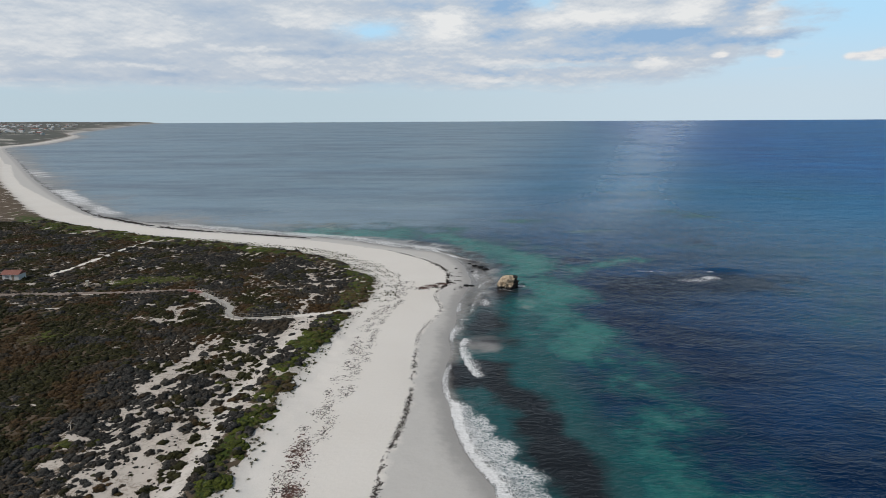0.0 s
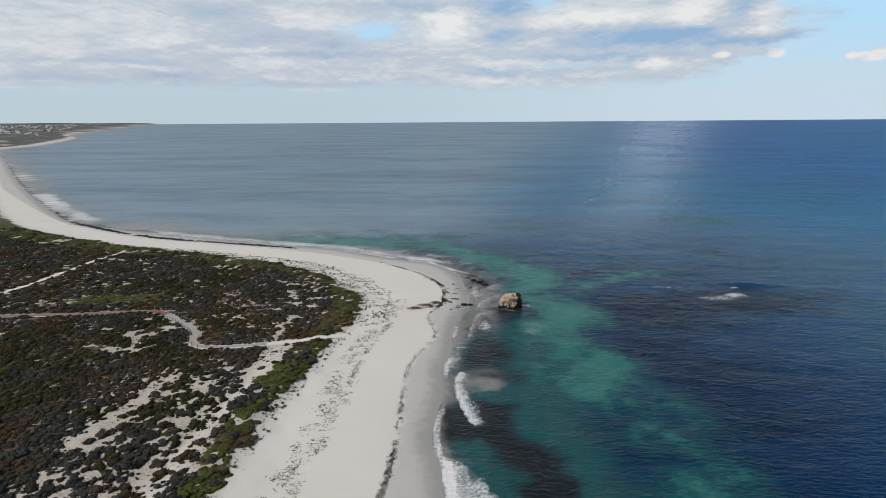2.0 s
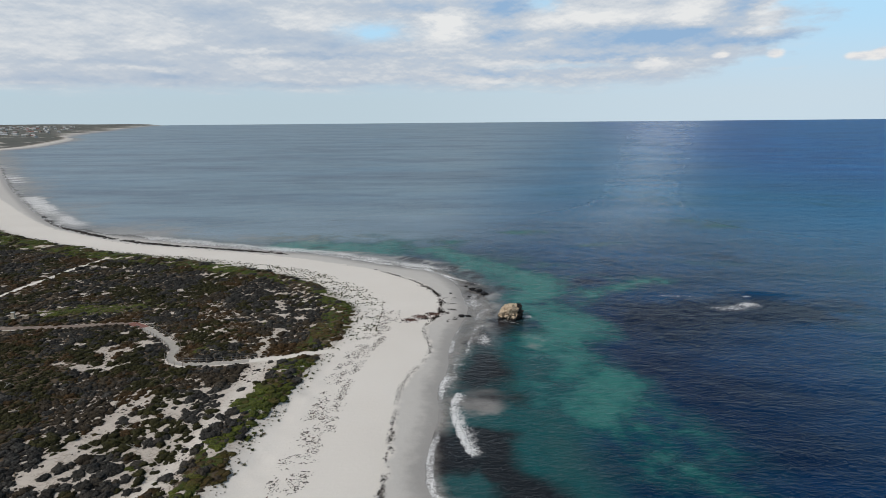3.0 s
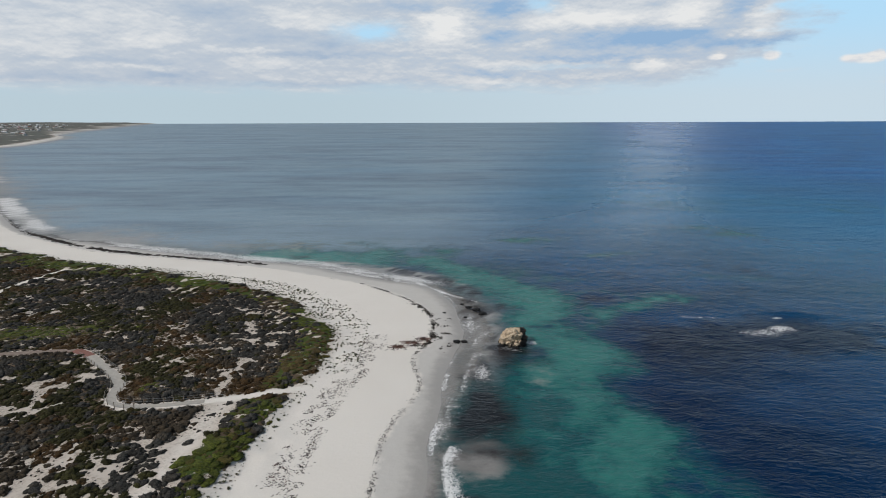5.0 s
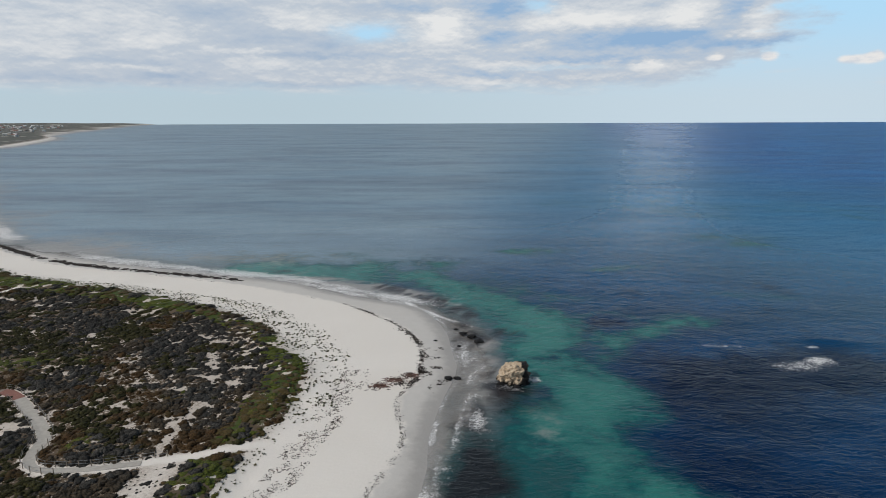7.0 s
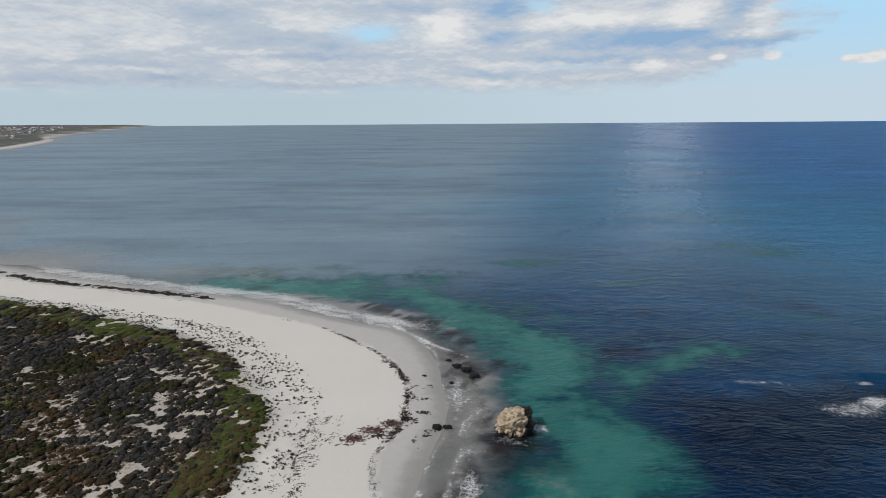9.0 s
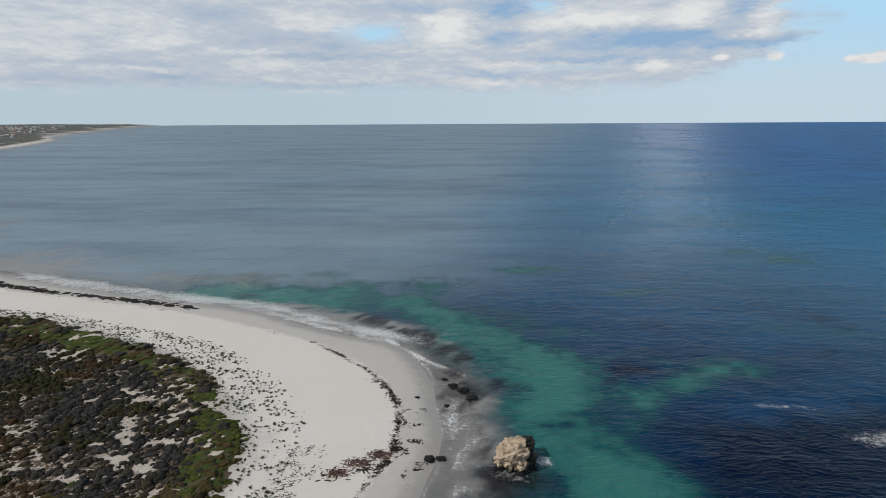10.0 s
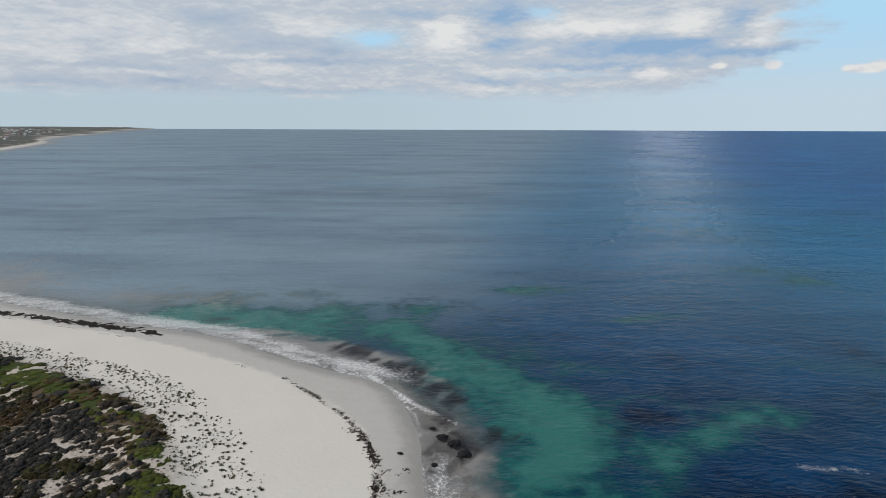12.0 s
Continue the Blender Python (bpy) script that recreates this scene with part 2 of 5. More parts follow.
def fbm(x, y, size, seed=0, octaves=4):
    x, y = np.asarray(x, float), np.asarray(y, float)
    total, amp, norm = 0.0, 1.0, 0.0
    for k in range(octaves):
        total = total + amp * vnoise(x / size + 17.3 * k, y / size - 9.1 * k, seed + k)
        norm, amp, size = norm + amp, amp * 0.5, size * 0.5
    return total / norm


def smooth(v, lo, hi):
    s = np.clip((v - lo) / (hi - lo), 0, 1)
    return s * s * (3 - 2 * s)


def rounded(line, times=2):
    p = np.array(line, float)
    for _ in range(times):
        q = np.empty((2 * len(p), 2))
        q[0], q[-1] = p[0], p[-1]
        q[1:-1:2], q[2:-1:2] = 0.75 * p[:-1] + 0.25 * p[1:], 0.25 * p[:-1] + 0.75 * p[1:]
        p = q
    return p


def away(x, y, line):
    """Distance of points from a polyline."""
    p = np.array(line, float)
    best = np.full(np.shape(x), 1e18)
    for (ax, ay), (bx, by) in zip(p[:-1], p[1:]):
        dx, dy = bx - ax, by - ay
        s = np.clip(((x - ax) * dx + (y - ay) * dy) / (dx * dx + dy * dy + 1e-9), 0, 1)
        best = np.minimum(best, (x - ax - s * dx) ** 2 + (y - ay - s * dy) ** 2)
    return np.sqrt(best)


def beyond(x, y, line):
    """Distance from a line that runs up the y axis, positive on its seaward side."""
    p = np.array(line, float)
    return away(x, y, p) * np.where(x > np.interp(y, p[:, 1], p[:, 0]), 1.0, -1.0)


S_SHORE, S_WRACK, S_VEG, S_GREEN, S_WALK = (rounded(l, 1) for l in (SHORE, WRACK, VEG, GREEN, WALK_PATH))


def blob(x, y, cx, cy, rx, ry, turn=0.0):
    c, s = math.cos(radians(turn)), math.sin(radians(turn))
    u, v = (x - cx) * c + (y - cy) * s, -(x - cx) * s + (y - cy) * c
    return np.exp(-((u / rx) ** 2 + (v / ry) ** 2))


def plant_cover(x, y, veg):
    """How closely the dune is overgrown, 0 to 1."""
    ragged = veg + 3.2 * (fbm(x, y, 5.0, 31, 3) - 0.5) * 2
    c = smooth(-ragged, -0.5, 1.0)
    sandy = smooth(x + 0.28 * (y - 110), -74, -60) * smooth(y, 158, 138) * smooth(-x, 38, 42)
    gaps = (0.6 * fbm(x * 0.72, y, 1.35, 41, 3) + 0.4 * fbm(x * 0.5 + 0.3 * y, y * 0.8, 3.2, 49, 2)) * (1 - 0.6 * sandy) + (0.62 * fbm(x - 0.10 * y, y * 0.16, 4.4, 43, 2) + 0.38 * fbm(x, y, 2.6, 47, 2)) * 0.6 * sandy
    open_ = 0.308 + 0.165 * sandy + 0.04 * smooth(y, 168, 190) * smooth(-x, 95, 80) - 0.05 * smooth(-x, 60, 76) * smooth(y, 172, 150) + 0.26 * blob(x, y, -79.5, 167, 8, 15) + 0.03 * blob(x, y, -40, 183, 4, 12) + 0.03 * smooth(fbm(x, y, 25, 44, 2), 0.5, 0.65)
    open_ = open_ + 0.03 * smooth(beyond(x, y, S_GREEN), 0, 2)
    c = c * smooth(gaps, open_ - 0.09 - 0.09 * sandy, open_ + 0.10 + 0.05 * sandy)
    wob = 1.2 * (fbm(x, y, 6.0, 51, 2) - 0.5) * 2
    c = c * (0.22 + 0.78 * smooth(away(x, y, GULLY) + 1.5 * wob - 2.2 * smooth(y, 138, 150), 1.0, 2.4))
    c = c * (0.15 + 0.85 * smooth(away(x, y, TRACK) + wob * 0.8, 0.5, 1.4))
    c = c * smooth(away(x, y, SIDE_PATH) + wob * 0.6, 0.9, 1.6)
    return c * smooth(away(x, y, S_WALK), 1.15, 1.6)


def height(x, y, shore=None, veg=None):
    x, y = np.asarray(x, float), np.asarray(y, float)
    shore = beyond(x, y, S_SHORE) if shore is None else shore
    veg = beyond(x, y, S_VEG) if veg is None else veg
    inland = -shore
    z = np.where(shore > 0, -0.28 - 0.05 * shore, 0.0)
    z = np.where(shore > 0, np.maximum(z, -9.0) + 0.28 * np.exp(-np.maximum(shore, 0) / 2.0), 1.15 * (1 - np.exp(-np.maximum(inland, 0) / 9.0)))
    rough = fbm(x, y, 14.0, 5, 4) - 0.5
    dune = smooth(-veg, -5, 3) * (0.45 + 1.5 * rough)
    ridge = 0.9 * np.exp(-(((-veg) - 4) / 5.0) ** 2)
    calm = smooth(away(x, y, S_WALK), 1.5, 7.0)
    z = z + np.where(inland > 0, (dune * (0.35 + 0.65 * calm) + ridge * (0.3 + 0.7 * calm)), 0.0)
    z = z + np.where(inland > 0, 0.10 * (fbm(x, y, 3.0, 9, 3) - 0.5) * smooth(inland, 6, 20), 0.0)
    z = z + np.where(inland > 0, 0.75 * (fbm(x, y, 3.6, 10, 3) - 0.45) * np.exp(-(((veg - 4.0) / 5.5) ** 2)) * calm, 0.0)
    far = smooth(y, 1180, 1500) * smooth(inland, 0, 160)
    z = z + far * (6 + 8 * fbm(x, y, 420.0, 77, 3)) + smooth(y, 2200, 4200) * smooth(inland, 50, 900) * 3
    return z


def grown(lo, hi, step, far_lo, far_hi, mid_lo, mid_hi, mid_step=2.2, rate=1.07):
    """Coordinates evenly stepped between lo and hi, and growing outwards."""
    mid = list(np.arange(lo, hi + step / 2, step))
    down, up_ = [], []
    s, v = step, mid[0]
    while v > far_lo:
        s = max(s, mid_step) if v > mid_lo else s * rate
        v -= s
        down.append(v)
    s, v = step, mid[-1]
    while v < far_hi:
        s = max(s, mid_step) if v < mid_hi else s * rate
        v += s
        up_.append(v)
    return np.array(down[::-1] + mid + up_)


def raw_mesh(name, verts, faces, layers=None, soft=True):
    """A mesh from arrays: verts n x 3, faces m x 3 or m x 4, layers of floats by point."""
    me = bpy.data.meshes.new(name)
    n, k = faces.shape
    me.vertices.add(len(verts))
    me.vertices.foreach_set("co", np.ascontiguousarray(verts, np.float32).ravel())
    me.loops.add(n * k)
    me.loops.foreach_set("vertex_index", np.ascontiguousarray(faces, np.int32).ravel())
    me.polygons.add(n)
    me.polygons.foreach_set("loop_start", np.arange(0, n * k, k, dtype=np.int32))
    me.polygons.foreach_set("use_smooth", np.full(n, soft))
    me.update(calc_edges=True)
    for key, values in (layers or {}).items():
        a = me.attributes.new(key, "FLOAT", "POINT")
        a.data.foreach_set("value", np.ascontiguousarray(values, np.float32).ravel())
    me.validate()
    return me


def sheet(name, xs, ys, shape):
    gx, gy = np.meshgrid(xs, ys)
    gx, gy = gx.ravel(), gy.ravel()
    z, layers = shape(gx, gy)
    i = np.arange(len(xs) * len(ys)).reshape(len(ys), len(xs))
    faces = np.stack([i[:-1, :-1], i[:-1, 1:], i[1:, 1:], i[1:, :-1]], -1).reshape(-1, 4)
    return new(name, raw_mesh(name, np.stack([gx, gy, z], 1), faces, layers))


def part(name, bm, mat, parent, label=""):
    me = bpy.data.meshes.new(name)
    bm.to_mesh(me)
    bm.free()
    me.materials.append(mat)
    ob = new(name, me)
    if parent:
        ob.parent = parent
    if label:
        ob["label"] = label
    return ob


# ---------------------------------------------------------------- materials
def ground_material():
    m, t, out = material("sand_and_scrub_soil")
    p = place(t)
    n_fine = noise_tex(t, p, 5.0, 6.0, 0.65)
    n_mid = noise_tex(t, p, 0.35, 5.0, 0.6)
    n_big = noise_tex(t, p, 0.045, 3.0, 0.5)
    wet_d = math_(t, "ADD", attr(t, "wrack_d"), math_(t, "MULTIPLY", math_(t, "SUBTRACT", n_mid, 0.5), 5.0))
    wet = ramp(t, wet_d, -0.6, 1.6)
    soak = ramp(t, math_(t, "ADD", attr(t, "shore_d"), math_(t, "MULTIPLY", math_(t, "SUBTRACT", n_mid, 0.5), 6.0)), -5.5, -1.0)
    dry = mix(t, n_big, (0.725, 0.680, 0.622), (0.810, 0.774, 0.722))
    dry = mix(t, math_(t, "MULTIPLY", ramp(t, n_fine, 0.40, 0.75), 0.30), dry, (0.52, 0.50, 0.455))
    damp = mix(t, n_mid, (0.53, 0.508, 0.478), (0.61, 0.588, 0.555))
    damp = mix(t, soak, damp, (0.39, 0.372, 0.352))
    sand = mix(t, wet, dry, damp)
    # twigs and dead leaves blown over the sand inside the dune
    strewn = math_(t, "MULTIPLY", ramp(t, noise_tex(t, p, 1.9, 8.0, 0.75), 0.44, 0.60), attr(t, "inland"))
    sand = mix(t, math_(t, "MULTIPLY", attr(t, "inland"), 0.68), sand, (0.47, 0.405, 0.345))
    sand = mix(t, math_(t, "MULTIPLY", math_(t, "MULTIPLY", strewn, ramp(t, n_mid, 0.35, 0.62)), 0.75), sand, (0.21, 0.17, 0.13))
    # dead litter between the shrubs
    cov = math_(t, "ADD", attr(t, "cover"), math_(t, "MULTIPLY", math_(t, "SUBTRACT", noise_tex(t, p, 1.9, 6.0, 0.75), 0.5), 1.7))
    soil = mix(t, noise_tex(t, p, 0.7, 4.0), (0.055, 0.040, 0.026), (0.15, 0.112, 0.074))
    soil = mix(t, ramp(t, noise_tex(t, p, 0.12, 3.0), 0.5, 0.66), soil, (0.115, 0.085, 0.06))
    green = mix(t, n_fine, (0.026, 0.045, 0.008), (0.062, 0.088, 0.016))
    soil = mix(t, ramp(t, math_(t, "ADD", attr(t, "mat"), math_(t, "MULTIPLY", math_(t, "SUBTRACT", n_mid, 0.5), 1.2)), 0.42, 0.62), soil, green)
    col = mix(t, ramp(t, cov, 0.42, 0.62), sand, soil)
    # far scrub as one mottled cover, its colour greyed and lightened for haze
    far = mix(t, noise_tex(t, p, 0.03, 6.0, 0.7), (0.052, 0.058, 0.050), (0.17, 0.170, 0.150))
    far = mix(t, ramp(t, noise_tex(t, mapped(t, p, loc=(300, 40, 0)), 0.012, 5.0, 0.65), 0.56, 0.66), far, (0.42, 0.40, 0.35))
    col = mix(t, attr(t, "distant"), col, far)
    # stranded weed, ground into the sand
    weed_n = math_(t, "ADD", attr(t, "weed"), math_(t, "MULTIPLY", math_(t, "SUBTRACT", noise_tex(t, mapped(t, p, scale=(1.0, 0.6, 1.0)), 1.3, 6.0, 0.7), 0.5), 1.5))
    weed_col = mix(t, attr(t, "russet"), mix(t, n_fine, (0.020, 0.013, 0.009), (0.07, 0.05, 0.035)), mix(t, n_fine, (0.13, 0.062, 0.045), (0.22, 0.12, 0.09)))
    col = mix(t, math_(t, "MULTIPLY", ramp(t, weed_n, 0.62, 0.80), 0.85), col, weed_col)
    bump_h = math_(t, "ADD", math_(t, "MULTIPLY", n_fine, 0.10), math_(t, "MULTIPLY", noise_tex(t, p, 1.2, 4.0), 0.35))
    bump = nd(t, "ShaderNodeBump", {"Height": bump_h, "Strength": 0.5, "Distance": 0.35}).outputs[0]
    rough = math_(t, "SUBTRACT", 0.95, math_(t, "MULTIPLY", soak, 0.45))
    b = nd(t, "ShaderNodeBsdfPrincipled", {"Base Color": col, "Roughness": rough, "Specular IOR Level": 0.25, "Normal": bump})
    t.links.new(b.outputs[0], out.inputs[0])
    return m


def sea_material():
    m, t, out = material("sea_water")
    p = place(t)
    wob = noise_tex(t, p, 0.06, 5.0, 0.6)
    wob2 = noise_tex(t, mapped(t, p, scale=(1.0, 1.6, 1.0)), 0.25, 5.0, 0.65)
    d = math_(t, "SUBTRACT", wob, 0.5)
    d2 = math_(t, "SUBTRACT", wob2, 0.5)
    sandy_floor = attr(t, "shallow")
    torn_edge = math_(t, "MULTIPLY", math_(t, "ADD", math_(t, "MULTIPLY", d, 1.1), math_(t, "MULTIPLY", d2, 0.6)), ramp(t, sandy_floor, 0.05, 0.40))
    shallow = ramp(t, math_(t, "ADD", sandy_floor, torn_edge), 0.10, 0.90)
    reef = ramp(t, math_(t, "ADD", attr(t, "reef"), math_(t, "ADD", math_(t, "MULTIPLY", d, 0.9), math_(t, "MULTIPLY", d2, 0.6))), 0.25, 0.95)
    milky = ramp(t, math_(t, "ADD", attr(t, "milky"), math_(t, "ADD", math_(t, "MULTIPLY", d, 0.6), math_(t, "MULTIPLY", d2, 0.7))), 0.30, 0.80)
    patch = ramp(t, noise_tex(t, mapped(t, p, scale=(0.6, 1.0, 1.0)), 0.02, 4.0, 0.6), 0.38, 0.64)
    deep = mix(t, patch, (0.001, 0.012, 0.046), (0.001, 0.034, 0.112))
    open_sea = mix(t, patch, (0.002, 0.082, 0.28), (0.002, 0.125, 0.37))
    # far tones carry sky reflection in the base colour; in the bay, sand too
    deep = mix(t, attr(t, "chop_sheen"), deep, (0.014, 0.160, 0.325))
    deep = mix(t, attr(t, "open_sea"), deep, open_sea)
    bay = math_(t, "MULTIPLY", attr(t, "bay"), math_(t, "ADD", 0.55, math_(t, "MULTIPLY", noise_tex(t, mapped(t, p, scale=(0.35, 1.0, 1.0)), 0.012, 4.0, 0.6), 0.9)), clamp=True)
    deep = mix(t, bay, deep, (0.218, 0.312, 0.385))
    glitter = math_(t, "MULTIPLY", attr(t, "glitter_strip"), math_(t, "ADD", 0.35, math_(t, "MULTIPLY", wob2, 1.0)), clamp=True)   # bright glitter strip, imitated by smoother water mirroring the low sky
    # wind lanes: dark and bright bands of the waves put into the base colour
    lanes = noise_tex(t, mapped(t, p, scale=(0.30, 1.0, 1.0), rot=(0, 0, 0.06)), 0.011, 6.0, 0.65)
    lanes2 = noise_tex(t, mapped(t, p, scale=(0.35, 1.0, 1.0), rot=(0, 0, -0.05)), 0.05, 4.0, 0.6)
    lanes3 = noise_tex(t, mapped(t, p, scale=(0.16, 1.0, 1.0), rot=(0, 0, 0.10)), 0.075, 5.0, 0.68)
    lane = math_(t, "ADD", math_(t, "MULTIPLY", ramp(t, lanes, 0.42, 0.62), 0.55), math_(t, "ADD", math_(t, "MULTIPLY", ramp(t, lanes2, 0.42, 0.64), 0.30), math_(t, "MULTIPLY", ramp(t, lanes3, 0.45, 0.66), 0.30)))
    wide_open = math_(t, "MULTIPLY_ADD", attr(t, "chop_sheen"), 0.5, 0.35)
    deep = mix(t, math_(t, "MULTIPLY", lane, wide_open, clamp=True), deep, mix(t, 0.55, deep, (0.004, 0.022, 0.050)))
    deep = mix(t, math_(t, "MULTIPLY", math_(t, "MULTIPLY", ramp(t, lanes3, 0.46, 0.26), attr(t, "chop_sheen")), 0.25), deep, mix(t, 0.4, deep, (0.20, 0.32, 0.42)))
    deep = mix(t, attr(t, "silt"), deep, (0.150, 0.168, 0.170))
    deep = mix(t, ramp(t, attr(t, "inshore"), 0.1, 0.9), deep, (0.020, 0.080, 0.086))
    col = mix(t, ramp(t, shallow, 0.0, 0.55, smooth=False), deep, (0.008, 0.082, 0.092))
    col = mix(t, ramp(t, shallow, 0.45, 1.0, smooth=False), col, (0.036, 0.178, 0.160))
    col = mix(t, milky, col, (0.27, 0.265, 0.255))
    weedbed = mix(t, ramp(t, attr(t, "offshore"), 14.0, 45.0), (0.015, 0.014, 0.018), (0.001, 0.006, 0.024))
    col = mix(t, math_(t, "MULTIPLY", reef, 0.93), col, weedbed)
    # lace of foam
    lace_w = nd(t, "ShaderNodeVectorMath", {0: p, 1: nd(t, "ShaderNodeVectorMath", {0: noise_tex(t, p, 0.8, 3.0, out=1), 3: 1.4}, operation="SCALE").outputs[0]}, operation="ADD").outputs[0]
    cell = nd(t, "ShaderNodeTexVoronoi", {"Vector": lace_w, "Scale": 1.15}, feature="DISTANCE_TO_EDGE").outputs[0]
    cell2 = nd(t, "ShaderNodeTexVoronoi", {"Vector": lace_w, "Scale": 3.0}, feature="DISTANCE_TO_EDGE").outputs[0]
    lace = math_(t, "MAXIMUM", ramp(t, cell, 0.20, 0.02), math_(t, "MULTIPLY", ramp(t, cell2, 0.22, 0.03), 0.8))
    froth = noise_tex(t, p, 1.1, 6.0, 0.7)
    stir_ = math_(t, "ADD", math_(t, "MULTIPLY", d2, 0.5), math_(t, "MULTIPLY", d, 0.5))
    f = math_(t, "ADD", attr(t, "foam"), math_(t, "ADD", stir_, math_(t, "MULTIPLY", math_(t, "SUBTRACT", froth, 0.5), 0.75)))
    thick = ramp(t, f, 0.62, 0.85)
    thin = math_(t, "MULTIPLY", ramp(t, f, 0.22, 0.62), lace)
    foam = math_(t, "MAXIMUM", thick, thin)
    foam = math_(t, "MULTIPLY", foam, math_(t, "ADD", 0.72, math_(t, "MULTIPLY", noise_tex(t, p, 2.5, 4.0, 0.7), 0.45)), clamp=True)
    col = mix(t, foam, col, (0.80, 0.80, 0.80))
    # ripples of several lengths
    r1 = noise_tex(t, mapped(t, p, scale=(0.50, 1.0, 1.0), rot=(0, 0, 0.28)), 1.15, 2.0, 0.5, 0.3)
    r2 = noise_tex(t, mapped(t, p, scale=(0.60, 1.0, 1.0), rot=(0, 0, -0.12)), 2.4, 3.0, 0.6)
    r0 = noise_tex(t, mapped(t, p, scale=(0.55, 1.0, 1.0), rot=(0, 0, 0.35)), 0.33, 2.0, 0.5)
    r3 = noise_tex(t, mapped(t, p, scale=(0.38, 1.0, 1.0), rot=(0, 0, 0.30)), 0.085, 3.0, 0.55)
    hgt = math_(t, "ADD", math_(t, "ADD", math_(t, "MULTIPLY", r1, 0.62), math_(t, "MULTIPLY", r2, 0.34)), math_(t, "ADD", math_(t, "MULTIPLY", r0, 0.8), math_(t, "MULTIPLY", r3, 1.6)))
    calm = math_(t, "SUBTRACT", 1.0, math_(t, "MULTIPLY", milky, 0.7))
    bump = nd(t, "ShaderNodeBump", {"Height": hgt, "Strength": math_(t, "MULTIPLY", math_(t, "MULTIPLY", calm, 0.6), math_(t, "SUBTRACT", 1.0, math_(t, "MULTIPLY", glitter, 0.55))), "Distance": 1.0}).outputs[0]
    rough = math_(t, "ADD", math_(t, "ADD", 0.10, math_(t, "MULTIPLY", math_(t, "SUBTRACT", attr(t, "chop_sheen"), math_(t, "MULTIPLY", glitter, 0.72), clamp=True), 0.28)), math_(t, "MULTIPLY", foam, 0.4))
    b = nd(t, "ShaderNodeBsdfPrincipled", {"Base Color": col, "Roughness": rough, "IOR": 1.333, "Specular IOR Level": math_(t, "MULTIPLY_ADD", glitter, 0.28, 0.12), "Normal": bump})
    clear_ = nd(t, "ShaderNodeBsdfTransparent")
    gone = math_(t, "MAXIMUM", ramp(t, math_(t, "ADD", attr(t, "offshore"), math_(t, "ADD", math_(t, "MULTIPLY", d2, 6.0), math_(t, "MULTIPLY", d, 12.0))), -1.5, 4.5), foam)
    shown = math_(t, "MAXIMUM", gone, math_(t, "ADD", 0.08, math_(t, "MULTIPLY", attr(t, "swash"), math_(t, "ADD", 0.15, math_(t, "MULTIPLY", wob2, 0.6)))))
    s = nd(t, "ShaderNodeMixShader", {0: shown, 1: clear_.outputs[0], 2: b.outputs[0]})
    t.links.new(s.outputs[0], out.inputs[0])
    return m


def leaf_material(name, dark, light, brown=None, inner=0.55):
    """Foliage: tint by plant, by leaf and by the clumps of leaves on its crown, with painted shade on the cores."""
    m, t, out = material(name)
    g = nd(t, "ShaderNodeNewGeometry")
    p = g.outputs["Position"]
    sprig = noise_tex(t, p, 4.2, 5.0, 0.7)
    c = mix(t, math_(t, "MULTIPLY_ADD", g.outputs["Random Per Island"], 0.45, math_(t, "MULTIPLY", ramp(t, sprig, 0.32, 0.70), 0.55)), dark, light)
    if brown:
        c = mix(t, ramp(t, attr(t, "tint"), 0.60, 0.98), c, brown)
    pale = math_(t, "FRACT", math_(t, "MULTIPLY", attr(t, "tint"), 7.3))
    c = mix(t, math_(t, "MULTIPLY", pale, 0.35), c, tuple(min(1.0, 1.35 * v) for v in light))
    c = mix(t, math_(t, "MULTIPLY", ramp(t, noise_tex(t, p, 0.45, 3.0), 0.35, 0.7), 0.5), c, tuple(0.6 * v for v in dark))
    # shade inside the crown: hollows of the core lobes painted darker
    c = mix(t, math_(t, "MULTIPLY", attr(t, "core_shade"), math_(t, "MULTIPLY", ramp(t, sprig, 0.55, 0.38), 0.8)), c, tuple(inner * v for v in dark))
    bp = nd(t, "ShaderNodeBump", {"Height": sprig, "Strength": 0.8, "Distance": 0.30}).outputs[0]
    b = nd(t, "ShaderNodeBsdfPrincipled", {"Base Color": c, "Roughness": 0.8, "Specular IOR Level": 0.2, "Normal": bp})
    t.links.new(b.outputs[0], out.inputs[0])
    return m


def plain_material(name, a, b_, scale, rough=0.8, bump=0.3, dist=0.05, metal=0.0):
    m, t, out = material(name)
    p = nd(t, "ShaderNodeTexCoord").outputs["Object"]
    n = noise_tex(t, p, scale, 6.0, 0.65)
    c = mix(t, ramp(t, n, 0.3, 0.7), a, b_)
    c = mix(t, math_(t, "MULTIPLY", noise_tex(t, p, scale * 0.15, 3.0), 0.35), c, tuple(0.6 * v for v in a))
    bp = nd(t, "ShaderNodeBump", {"Height": n, "Strength": bump, "Distance": dist}).outputs[0]
    b = nd(t, "ShaderNodeBsdfPrincipled", {"Base Color": c, "Roughness": rough, "Metallic": metal, "Normal": bp})
    t.links.new(b.outputs[0], out.inputs[0])
    return m


